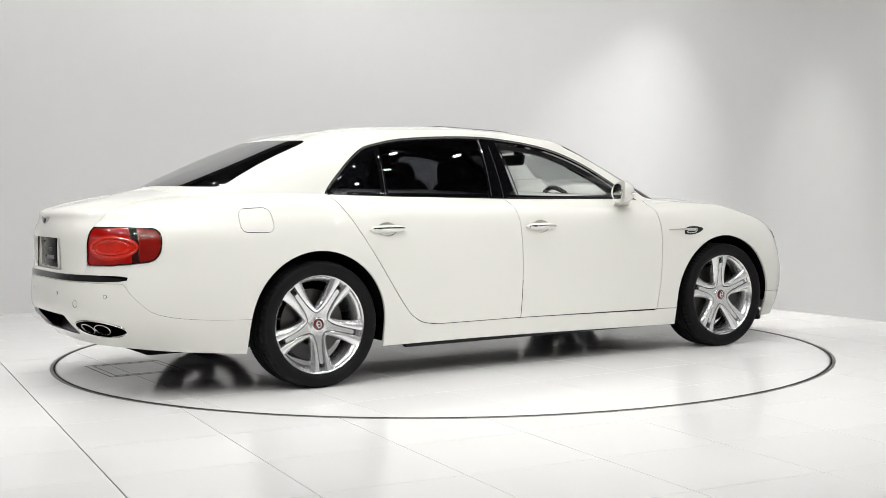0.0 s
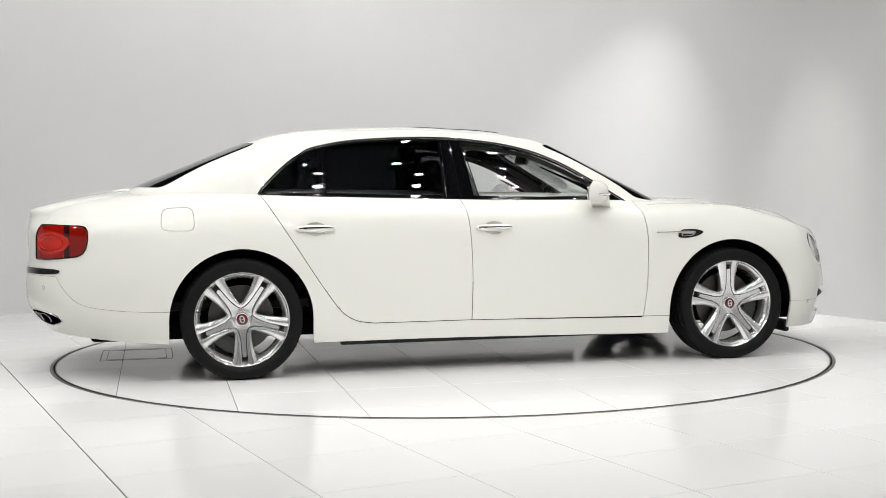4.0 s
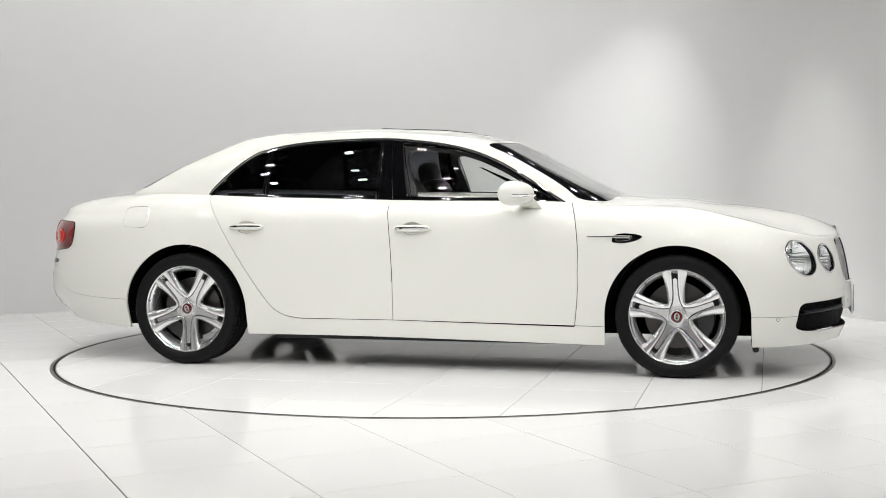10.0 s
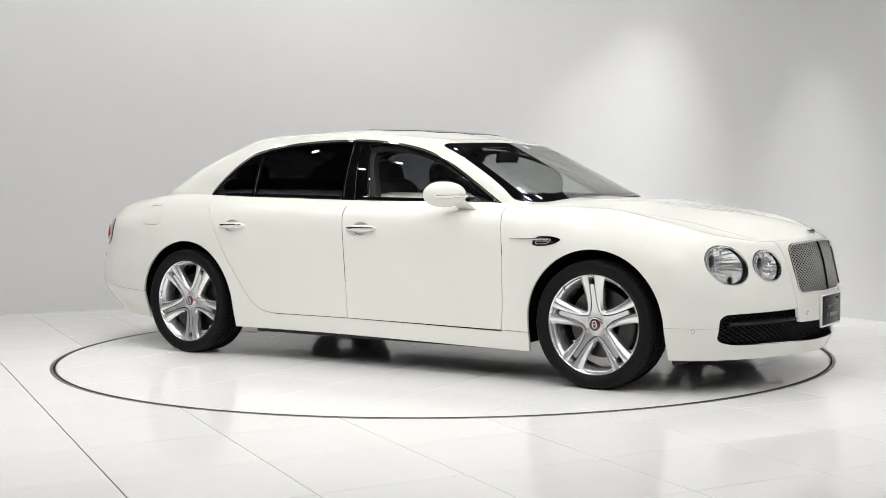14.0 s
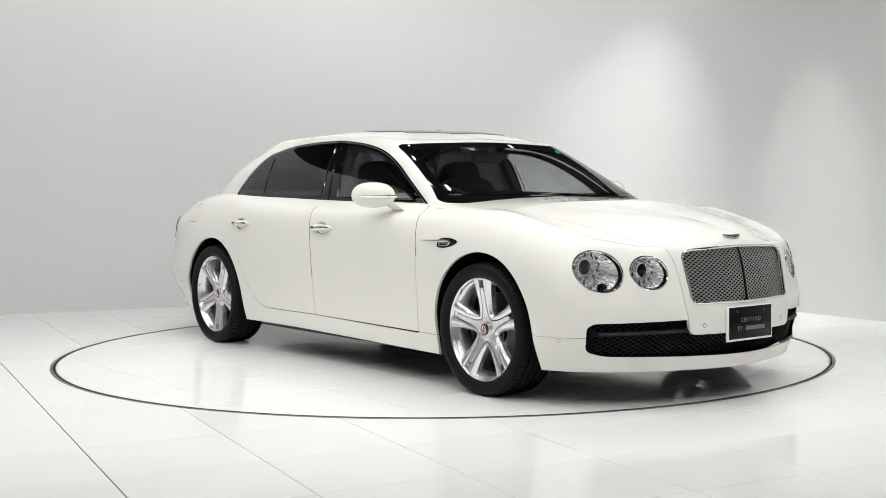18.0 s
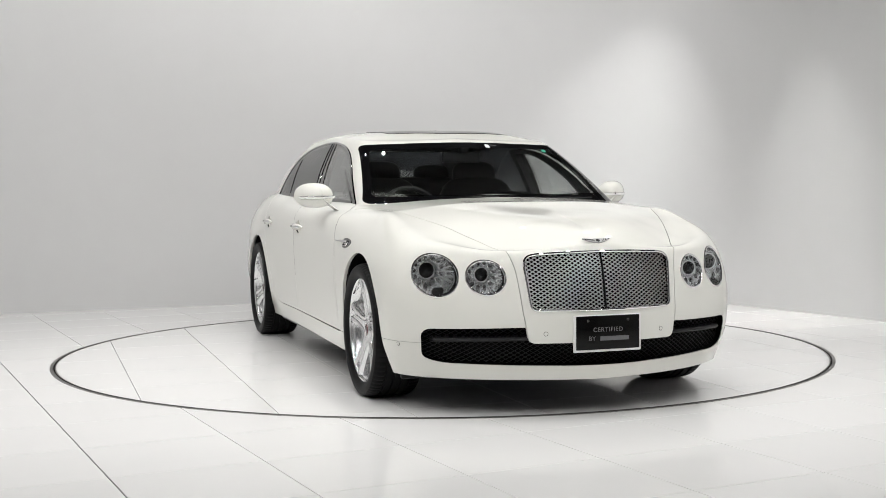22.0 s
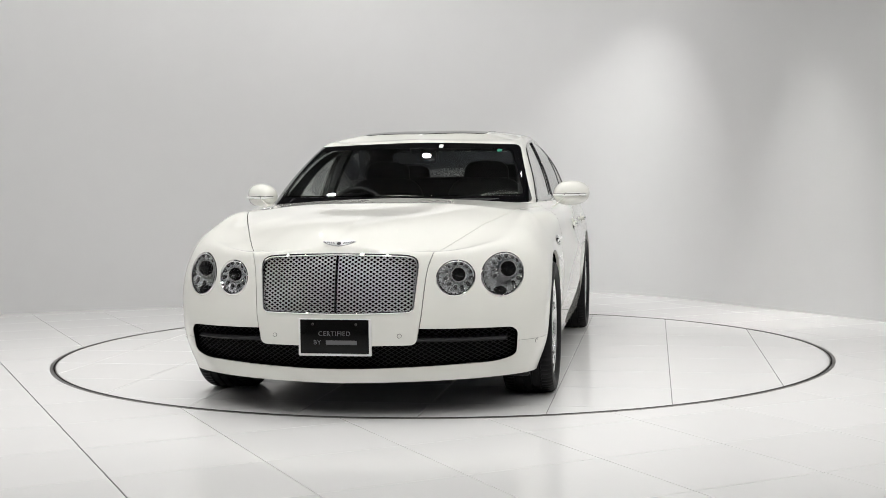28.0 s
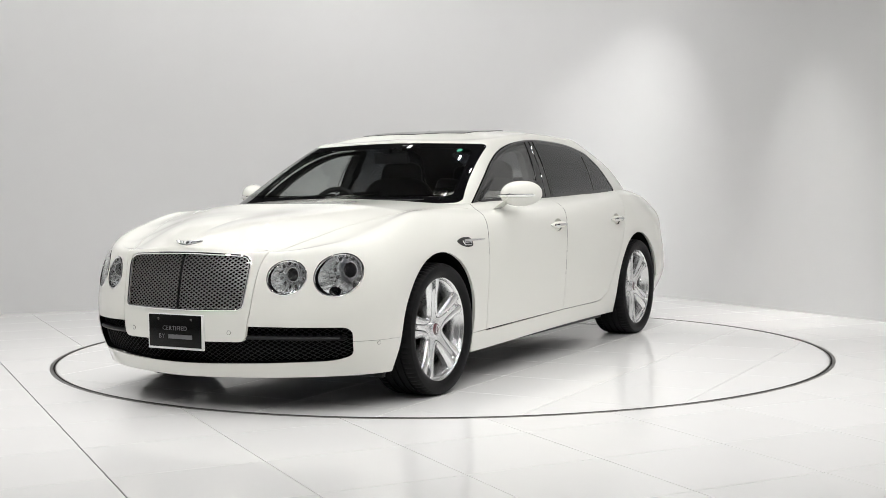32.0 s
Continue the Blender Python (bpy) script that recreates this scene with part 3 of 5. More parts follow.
NOSE = smooth_path([(0.50, 1.2), (0.465, 0.87), (0.448, 0.80), (0.422, 0.715), (0.408, 0.60), (0.397, 0.47)], 4)[:-1] \
    + rounded([(0.397, 0.47), (0.376, 0.358), (0.0, 0.356)], [0, 0.03, 0])[6:]


def handle_cup(mesh, x, z, s):
    """The door skin with the opening of its handle recess."""
    lo, hi = (0.8, 1.3) if s > 0 else (-1.3, -0.8)
    return boolean(mesh, solid(ellipse(x, z, 0.064, 0.038), lo, hi, "y"), "DIFFERENCE")


def strip(line, width):
    """A thin closed outline along a line."""
    p = [np.array(q) for q in line]
    left, right = [], []
    for i, q in enumerate(p):
        d = p[min(i + 1, len(p) - 1)] - p[max(i - 1, 0)]
        n = np.array((-d[1], d[0])) / np.hypot(*d) * width / 2
        left.append(tuple(q + n)), right.append(tuple(q - n))
    return left + right[::-1]


def arch_outline(cx):
    top = [(cx + ARCH * math.cos(radians(a)), 0.345 + ARCH * math.sin(radians(a))) for a in range(0, 181, 4)]
    return [(cx + ARCH + 0.004, 0.05)] + top + [(cx - ARCH - 0.004, 0.05)]


def mirrored(points):
    """A half outline (x, y) closed over the car's middle."""
    return list(points) + [(x, -y) for x, y in reversed(points)]


def dark_inside(mesh, mat=None):
    """Trim material on the faces that look into the cabin."""
    mesh.materials.clear()
    mesh.materials.append(PAINT if mat is None else mat)
    mesh.materials.append(LEATHER)
    for p in mesh.polygons:
        c, n = p.center, p.normal
        out = Vector((max(0, abs(c.x) - 1.0) * (1 if c.x > 0 else -1), c.y, (c.z - 1.0) * 2.0))
        if n.dot(out) < 0:
            p.material_index = 1
    return mesh


TAIL_SIDE = [(-2.402, 0.896), (-2.383, 0.862), (-2.390, 0.778), (-2.425, 0.727), (-2.55, 0.712)]


def build_panels():
    for cx in (AXLE_F, AXLE_R):
        for lo, hi in ((0.45, 1.3), (-1.3, -0.45)):
            BODY.cut(arch_outline(cx), lo, hi, "y")
    hood = [p for p in HOOD_HALF] + [p for p in HOOD_EDGE[1:-1]]
    out = hood + [(2.365, 0.0)] + [(x, -y) for x, y in reversed(hood)]
    made = {}
    # the bonnet's shut lines: along both sides and a little way round its front corners
    for s in (1, -1):
        line = [(x, y * s) for x, y in HOOD_HALF + HOOD_EDGE[1:5]]
        BODY.cut(strip(line, 0.0036), 0.6, 1.3, "z")
    made["bonnet"] = part("bonnet", BODY.take(out, 0.6, 1.3, "z", 0.0), PAINT, CAR)
    nose = NOSE + [(-y, z) for y, z in reversed(NOSE) if y > 0]
    fascia = BODY.take(nose, 1.9, 2.8, "x")
    fascia = boolean(fascia, solid(GRILLE, 1.9, 2.8, "x"), "DIFFERENCE")
    made["nose"] = part("nose_panel", fascia, PAINT, CAR, "white nose panel framing the grille")
    BODY.cut(INTAKE, 1.9, 2.8, "x")
    made["lens"] = []
    for s in (1, -1):
        for k, (cy, cz, ry, rz) in enumerate(LAMP_EYES):
            BODY.cut(ellipse(s * cy, cz, ry + 0.004, rz + 0.004), 1.7, 2.8, "x")
    made["bumper"] = part("front_bumper", BODY.take([(1.88, 0.355), (2.1, 0.352), (2.8, 0.352), (2.8, 0.0), (1.88, 0.0)], -1.2, 1.2, "y", 0.0018), PAINT, CAR)
    # rear: boot lid, lamps, bumper
    boot = rounded([(0.525, 0.64), (0.545, 1.3), (-0.545, 1.3), (-0.525, 0.64)], [0.03, 0.02, 0.02, 0.03])
    lid = BODY.take(boot, -3.0, -2.17, "x")
    lid = boolean(lid, solid(rounded([(0.30, 0.67), (0.27, 0.845), (-0.27, 0.845), (-0.30, 0.67)], 0.03), -3.0, -2.55, "x"), "DIFFERENCE")
    made["boot"] = part("boot_lid", lid, PAINT, CAR)
    lamp_side = rounded([(-3.0, 0.905), (-2.62, 0.905)] + TAIL_SIDE + [(-3.0, 0.69)], [0, 0.05, 0.025, 0.03, 0.04, 0.04, 0.04, 0])
    made["tail"] = {}
    for s, lo, hi in ((1, 0.535, 1.3), (-1, -1.3, -0.535)):
        made["tail"][s] = BODY.take(lamp_side, lo, hi, "y")
    BODY.cut(rounded([(-0.36, 0.322), (-0.33, 0.430), (0.33, 0.430), (0.36, 0.322)], 0.03), -3.0, -2.4, "x")
    for s in (1, -1):
        BODY.cut(ellipse(s * 0.562, 0.368, 0.163, 0.046), -3.0, -2.5, "x")
    seam = smooth_path([(-1.90, 0.402), (-2.2, 0.415), (-2.42, 0.45), (-2.52, 0.53), (-2.57, 0.61)], 5) + [(-3.0, 0.622), (-3.0, 0.0), (-1.90, 0.0)]
    made["rear_bumper"] = part("rear_bumper", BODY.take(seam, -1.3, 1.3, "y", 0.0018), PAINT, CAR)
    # fuel flap, on the car's right
    flap = rounded([(-1.98, 0.87), (-1.972, 0.992), (-1.80, 0.998), (-1.792, 0.865)], 0.045)
    made["flap"] = part("fuel_flap", BODY.take(flap, -1.3, -0.6, "y", 0.003), PAINT, CAR)
    # doors
    front = SEAM_A + rounded([(0.941, 0.288), (-0.161, 0.302)], 0)[1:2] + SEAM_B[::-1]
    rear = SEAM_B + SEAM_C[::-1]
    made["door"] = {}
    for s, lo, hi in ((-1, -1.3, -0.45), (1, 0.45, 1.3)):
        made["door"]["front", s] = part("front_door", dark_inside(handle_cup(BODY.take(front, lo, hi, "y"), -0.028, 0.855, s)), None, CAR)
        made["door"]["rear", s] = part("rear_door", dark_inside(handle_cup(BODY.take([(x - 0.004, z) for x, z in SEAM_B] + SEAM_C[::-1], lo, hi, "y"), -1.104, 0.864, s)), None, CAR)
    wing = [(x + 0.004, z) for x, z in SEAM_A[6:]] + [(1.3, 0.282), (2.9, 0.282), (2.9, 1.3), (0.925, 1.3)]
    for s, lo, hi in ((-1, -1.3, -0.40), (1, 0.40, 1.3)):
        made["wing", s] = part("front_wing", BODY.take(wing, lo, hi, "y", 0.003), PAINT, CAR)
    # floor of the cabin opening stays open: clear the shell's top under the glasshouse
    BODY.cut(mirrored([(-1.95, 0.60), (-1.0, 0.76), (0.6, 0.77), (1.0, 0.72)])[::1], 0.9, 1.4, "z")
    part("body_side", BODY.rest, PAINT, CAR, "white body shell with sills and rear quarters")
    return made


# front view outlines (y, z)
GRILLE = rounded([(-0.364, 0.511), (-0.385, 0.745), (-0.352, 0.775), (0.0, 0.79), (0.352, 0.775), (0.385, 0.745), (0.364, 0.511), (0.0, 0.505)],
                 [0.03, 0.04, 0.05, 0.2, 0.05, 0.04, 0.03, 0.2])
INTAKE = rounded([(-0.818, 0.284), (-0.828, 0.40), (-0.805, 0.424), (0.0, 0.445), (0.805, 0.424), (0.828, 0.40), (0.818, 0.284), (0.74, 0.258), (0.0, 0.240), (-0.74, 0.258)],
                 [0.03, 0.02, 0.02, 0.1, 0.02, 0.02, 0.03, 0.05, 0.2, 0.05])
LAMP_EYES = ((0.757, 0.676, 0.092, 0.102), (0.550, 0.667, 0.084, 0.082))


def build_cabin():
    made = {}
    whole = Skin(CABIN.rest.copy())

    def CABIN_SIDE(x, z, s, out):
        return whole.side(x, z, s, out)
    # sunroof panel
    roof_glass = rounded([(0.17, 0.40), (-0.40, 0.40), (-0.40, -0.40), (0.17, -0.40)], 0.05)
    sunroof = CABIN.take(roof_glass, 1.3, 1.7, "z", 0.003)
    sunroof.transform(Matrix.Translation((0, 0, 0.003)))
    part("sunroof", sunroof, PIANO, CAR, "dark glass sunroof panel, slightly raised")
    # windscreen and rear window, as seen from the front
    screen = rounded([(-0.782, 1.010), (-0.646, 1.364), (0.0, 1.387), (0.646, 1.364), (0.782, 1.010), (0.0, 0.995)], [0.03, 0.03, 0.3, 0.03, 0.03, 0.3])
    pane = CABIN.take(screen, 0.3, 1.6, "x", 0.002)
    clear = rounded([(-0.735, 1.050), (-0.612, 1.335), (0.0, 1.352), (0.612, 1.335), (0.735, 1.050), (0.0, 1.045)], [0.03, 0.04, 0.3, 0.04, 0.03, 0.1])
    part("windscreen", boolean(pane.copy(), solid(clear, 0.3, 1.6, "x"), "INTERSECT"), SCREEN, CAR, "clear windscreen").visible_shadow = False
    part("windscreen_border", boolean(pane, solid(grown(clear, 0.0006), 0.3, 1.6, "x"), "DIFFERENCE"), PIANO, CAR, "black glazed edge of the windscreen")
    back = rounded([(-0.615, 1.115), (-0.592, 1.25), (-0.552, 1.376), (0.0, 1.392), (0.552, 1.376), (0.592, 1.25), (0.615, 1.115), (0.0, 1.128)], [0.03, 0.1, 0.04, 0.3, 0.04, 0.1, 0.03, 0.3])
    part("rear_window", CABIN.take(back, -3.0, -1.2, "x", 0.002), TINT, CAR, "tinted rear window").visible_shadow = False
    for s, lo, hi in ((-1, -1.2, -0.4), (1, 0.4, 1.2)):
        band = boolean(CABIN.rest, solid(DLO, lo, hi, "y"), "INTERSECT")
        CABIN.cut(DLO, lo, hi, "y")
        rim = [(x, z + (0.010 if z < 1.0655 - 0.05 * (x + 1.4) else 0.0)) for x, z in grown(DLO, -0.016)]
        inner = grown(rim, -0.010)
        part("window_trim", boolean(band.copy(), solid(grown(rim, 0.0005), lo, hi, "y"), "DIFFERENCE"), TRIM, CAR, "polished dark chrome window trim")
        made[s] = Skin(boolean(band, solid(rim, lo, hi, "y"), "INTERSECT"))
        # three panes cut from the black-framed band
        windows = (("quarter_light", [(-1.9, 0.9), (-1.9, 1.6), (-1.052, 1.6), (-1.056, 0.9)], TINT),
                   ("rear_window_pane", [(-1.018, 0.9), (-1.012, 1.6), (-0.305, 1.6), (-0.298, 0.9)], TINT),
                   ("front_window_pane", [(-0.085, 0.9), (-0.205, 1.6), (1.2, 1.6), (1.2, 0.9)], GLASS))
        for name, box_outline, mat in windows:
            pane = boolean(made[s].rest, solid(inner, lo, hi, "y"), "INTERSECT")
            pane = boolean(pane, solid(box_outline, lo, hi, "y"), "INTERSECT")
            key = "rear" if name != "front_window_pane" else "front"
            parent = PANELS["door"][key, s] if name != "quarter_light" else CAR
            part(name, pane, mat, parent, "dark tinted glass" if mat is TINT else "clear side glass").visible_shadow = False
        frame_mesh = made[s].rest
        for name, box_outline, mat in windows:
            hole = boolean(solid(inner, lo, hi, "y"), solid(box_outline, lo, hi, "y"), "INTERSECT")
            frame_mesh = boolean(frame_mesh, hole, "DIFFERENCE")
        # inner door trim round the front window opening
        opening = smooth_path([(-0.055, 1.03), (-0.135, 1.28), (-0.08, 1.327), (0.127, 1.308), (0.28, 1.272), (0.44, 1.207), (0.60, 1.12), (0.72, 1.04)], 4)
        bm = bmesh.new()
        outer_line = [(x + (x - 0.2) * 0.16, z + (z - 1.15) * 0.16) for x, z in opening]
        rows = []
        for line, depth in ((outer_line, 0.035), (opening, 0.050), (opening, 0.095), (outer_line, 0.105)):
            rows.append([bm.verts.new(CABIN.side(x, z, s) - Vector((0, s * depth, 0))) for x, z in line])
        grid_faces(bm, rows, close_u=True, close_v=True)
        part("door_trim", bm, LEATHER, PANELS["door"]["front", s], "black inner window trim")
        surround = part("window_surround", frame_mesh, PIANO, CAR, "gloss black window surround and centre pillar")
        # rounded bead along the trim, and fine beads on the pillar and the window guides
        bm = bmesh.new()
        tube(bm, [CABIN_SIDE(x, z, s, -0.0005) for x, z in grown(DLO, -0.008)[::2]], 0.0062, 10, True, up=(0, s, 0))
        part("trim_bead", bm, TRIM, CAR, "rounded chrome bead round the side windows")
        # gloss black strips that wipe the glass along the belt line, one on each door
        for x0, x1, key in ((-1.29, -0.31, "rear"), (-0.17, 0.755, "front")):
            bm = bmesh.new()
            xs = [x0 + (x1 - x0) * i / 24 for i in range(25)]
            belt = [1.0 - 0.0265 * (x + 0.09) for x in xs]
            rows = [[bm.verts.new(CABIN_SIDE(x, z + dz, s, out)) for x, z in zip(xs, belt)]
                    for dz, out in ((0.023, -0.004), (0.023, 0.002), (0.038, 0.0035), (0.047, 0.002), (0.048, -0.004))]
            grid_faces(bm, rows, close_v=True)
            part("weatherstrip", bm, PIANO, PANELS["door"][key, s], "gloss black strip under the glass")
        for x0, z0, x1, z1 in ((-1.034, 1.045, -1.03, 1.31), (-0.285, 1.04, -0.29, 1.40), (-0.195, 1.03, -0.235, 1.405), (-0.075, 1.03, -0.165, 1.39)):
            bm = bmesh.new()
            tube(bm, [CABIN_SIDE(x0 + (x1 - x0) * i / 14, z0 + (z1 - z0) * i / 14, s, 0.0005) for i in range(15)], 0.0034, 8, up=(0, s, 0))
            part("glazing_bead", bm, TRIM, surround, "polished dark bead")
    part("roof", dark_inside(CABIN.rest), None, CAR, "white roof with pillars")
    return made


def build_underbody():
    bm = bmesh.new()
    box(bm, (4.6, 1.1, 0.12), pose(-0.1, 0, 0.26), 0.03)
    box(bm, (2.1, 1.72, 0.10), pose(0.0, 0, 0.25), 0.03)
    box(bm, (0.55, 1.2, 0.2), pose(-2.2, 0, 0.38), 0.05)
    part("underbody", bm, DARK, CAR, "black underbody tray")
    for s in (1, -1):
        bm = bmesh.new()
        box(bm, (0.035, 0.26, 0.080), pose(1.960, 0.73 * s, 0.185, 0, -12), 0.012)
        part("air_deflector", bm, BLACK, CAR, "small black deflector")
        bm = bmesh.new()
        box(bm, (1.95, 0.05, 0.03), pose(0.02, 0.86 * s, 0.187), 0.01)
        part("sill_strip", bm, BLACK, CAR, "black strip under the sill")
    for cx in (AXLE_F, AXLE_R):
        for s in (1, -1):
            bm = bmesh.new()
            lathe(bm, [(ARCH + 0.012, 0.0), (ARCH + 0.012, 0.410), (ARCH + 0.003, 0.410), (ARCH + 0.003, 0.0)], pose(cx, 0.52 if s > 0 else -0.930, 0.345), 36, 180)
            lathe(bm, [(0.05, -0.005), (ARCH, -0.005), (ARCH, 0.005), (0.05, 0.005)], pose(cx, 0.52 * s, 0.345), 36, 180)
            part("wheel_arch_liner", bm, DARK, CAR, "black wheel arch liner")


PANELS = build_panels()
PANES = build_cabin()
for ob in CAR.children:
    if ob.name.split(".")[0] in ("bonnet", "nose_panel", "front_bumper", "boot_lid", "rear_bumper", "fuel_flap", "front_door", "rear_door", "front_wing", "body_side"):
        BODY.dress(ob.data)
    elif ob.name.split(".")[0] in ("roof", "windscreen", "rear_window", "windscreen_border", "sunroof"):
        CABIN.dress(ob.data)
build_underbody()


# ---- wheels ----
def wheel_meshes():
    out = {}
    # tyre: y runs outwards
    bm = bmesh.new()
    half = 0.134
    prof = [(0.268, -0.10), (0.285, -0.122), (0.32, -half), (0.338, -0.128), (0.347, -0.115), (0.351, -0.10)]
    for g in (-0.066, -0.022, 0.022, 0.066):
        prof += [(TYRE_R, g - 0.018), (TYRE_R, g - 0.006), (TYRE_R - 0.008, g - 0.0045), (TYRE_R - 0.008, g + 0.0045), (TYRE_R, g + 0.006)]
    prof += [(TYRE_R, 0.085), (0.351, 0.10), (0.347, 0.115), (0.338, 0.128), (0.32, half), (0.297, 0.131), (0.285, 0.124), (0.274, 0.116), (0.268, 0.10)]
    lathe(bm, prof, steps=288)
    # lateral grooves in both shoulders
    for v in bm.verts:
        r = math.hypot(v.co.x, v.co.z)
        k = int(round(math.degrees(math.atan2(v.co.z, v.co.x)) / 1.25)) % 4
        if r > 0.342 and abs(v.co.y) > 0.07 and k == 0:
            f = 1 - 0.0035 / r
            v.co.x *= f
            v.co.z *= f
    out["tyre"] = bm
    # rim barrel and lip
    bm = bmesh.new()
    lathe(bm, [(0.268, -0.10), (0.262, -0.10), (0.243, -0.05), (0.236, 0.04), (0.246, 0.070), (0.253, 0.086), (0.2615, 0.093), (0.2650, 0.1035), (0.2685, 0.108), (0.277, 0.1150), (0.2825, 0.112), (0.272, 0.095), (0.262, 0.05), (0.262, -0.05)], steps=80)
    out["rim"] = bm

    def face(r):
        return 0.079 + 0.027 * min(1.0, max(0.0, (r - 0.06) / 0.2)) ** 1.15
    # flank round one opening: from the tip of a spoke down to the hub and up the next one; (groove side, window side) as (across, along)
    half = [((0.0190, 0.268), (0.079, 0.262)), ((0.0172, 0.245), (0.0715, 0.243)), ((0.0162, 0.218), (0.0635, 0.215)), ((0.0160, 0.185), (0.0575, 0.185)),
            ((0.0163, 0.155), (0.0530, 0.155)), ((0.0172, 0.125), (0.0505, 0.125)), ((0.0200, 0.100), (0.0492, 0.102)), ((0.0245, 0.080), (0.0490, 0.090)),
            ((0.0305, 0.065), (0.0505, 0.081)), ((0.0350, 0.0575), (0.0525, 0.0765)), ((0.0385, 0.0530), (0.0548, 0.0754))]
    turn = math.radians(36)
    mid = Vector((math.sin(turn), math.cos(turn)))

    def mirrored_in_mid(p):
        v = Vector(p)
        q = mid * (2 * v.dot(mid)) - v
        return (q.x, q.y)
    bm = bmesh.new()
    rows = []
    for inner, outer in half + [(mirrored_in_mid(p), mirrored_in_mid(q)) for p, q in reversed(half[:-1])]:
        p, q = Vector(inner), Vector(outer)
        f0 = face(p.length)
        w = (q - p).length
        row = []
        for f, h in ((0.0, f0 - 0.008), (0.0015 / w, f0 - 0.0015), (0.004 / w, f0), (0.55, f0 + 0.0005), (0.62, f0 - 0.001), (0.93, f0 - 0.010), (1.0, f0 - 0.014), (0.97, f0 - 0.045), (0.0, f0 - 0.045)):
            v = p + (q - p) * f
            row.append(bm.verts.new((v.x, h, v.y)))
        rows.append(row)
    grid_faces(bm, rows, close_v=True)
    out["spoke_flank"] = bm
    # bridge at the tip, beyond the slot
    bm = bmesh.new()
    rows = []
    for r, w, h in ((0.257, 0.020, 0.094), (0.261, 0.020, 0.101), (0.272, 0.022, 0.106)):
        rows.append([bm.verts.new((x, y, r)) for x, y in ((-w, 0.07), (-w, h), (w, h), (w, 0.07))])
    grid_faces(bm, rows, close_v=True)
    bm.faces.new(rows[0])
    out["spoke_bridge"] = bm
    # centre strip of one spoke, widening into its share of the hub
    bm = bmesh.new()
    rows = []
    for r, w, soft in ((0.2195, 0.0045, 1), (0.2185, 0.0085, 1), (0.2155, 0.0112, 1), (0.209, 0.0124, 1), (0.185, 0.0128, 1), (0.155, 0.0131, 1), (0.125, 0.0140, 1), (0.100, 0.0166, 1), (0.080, 0.0210, 1),
                       (0.065, 0.0270, 1), (0.0575, 0.0315, 1), (0.0500, 0.0363, 0.5), (0.046, 0.0334, 0), (0.030, 0.0218, 0), (0.012, 0.0087, 0)):
        h = face(r) - 0.0015
        rows.append([bm.verts.new((x, y, r)) for x, y in ((-w, 0.05), (-w, h - 0.003 * soft), (-w + 0.0022, h), (w - 0.0022, h), (w, h - 0.003 * soft), (w, 0.05))])
    grid_faces(bm, rows, close_v=True)
    bm.faces.new(rows[0])
    out["spoke_inlay"] = bm
    bm = bmesh.new()
    rows = []
    for r, w in ((0.01, 0.007), (0.050, 0.0372), (0.065, 0.033), (0.09, 0.026), (0.12, 0.020), (0.16, 0.018), (0.262, 0.0205)):
        rows.append([bm.verts.new((x, h, r)) for x, h in ((-w, 0.05), (-w, 0.064), (w, 0.064), (w, 0.05))])
    grid_faces(bm, rows, close_v=True)
    out["slot"] = bm
    bm = bmesh.new()
    lathe(bm, [(0.0, 0.094), (0.02, 0.0935), (0.030, 0.0905), (0.0325, 0.087), (0.0325, 0.07), (0.0, 0.07)], steps=36, closed=False)
    out["centre_cap"] = bm
    bm = bmesh.new()
    lathe(bm, [(0.032, 0.088), (0.036, 0.0895), (0.0395, 0.088), (0.0395, 0.075), (0.032, 0.075)], steps=36)
    # plain raised oval on the cap
    tube(bm, [(0.0125 * math.cos(a), 0.0930, 0.0185 * math.sin(a)) for a in (2 * math.pi * i / 24 for i in range(24))], 0.0042, 6, True, up=(0, 1, 0))
    tube(bm, [(-0.012, 0.0930, 0.0), (0.012, 0.0930, 0.0)], 0.0038, 6, up=(0, 1, 0))
    out["cap_ring"] = bm
    bm = bmesh.new()
    lathe(bm, [(0.06, 0.0), (0.19, 0.0), (0.19, -0.028), (0.06, -0.028)], steps=60)
    lathe(bm, [(0.0, 0.028), (0.075, 0.028), (0.085, 0.02), (0.085, -0.02), (0.0, -0.02)], steps=40, closed=False)
    for k in range(16):
        lathe(bm, [(0.0, 0.001), (0.004, 0.001), (0.004, -0.005)], pose(0, 0, 0, 0, 22.5 * k) @ pose(0.12 + 0.03 * (k % 3), 0, 0), 8, closed=False)
    out["brake_disc"] = bm
    bm = bmesh.new()
    lathe(bm, [(0.125, 0.04), (0.205, 0.04), (0.212, 0.03), (0.212, -0.06), (0.125, -0.06)], pose(0, 0, 0, 0, 0), 16, 62)
    bmesh.ops.holes_fill(bm, edges=bm.edges[:])
    out["caliper"] = bm
    bm = bmesh.new()
    tube(bm, [(0, 0.102, 0.262), (0, 0.112, 0.246)], 0.004, 8)
    out["valve"] = bm
    meshes = {}
    mats = {"tyre": RUBBER, "spoke_flank": ALLOY, "spoke_bridge": ALLOY, "rim": ALLOY, "spoke_inlay": ALLOY, "slot": BLACK, "centre_cap": CAPRED, "cap_ring": ALLOY, "brake_disc": STEEL, "caliper": CALIPER, "valve": BLACK}
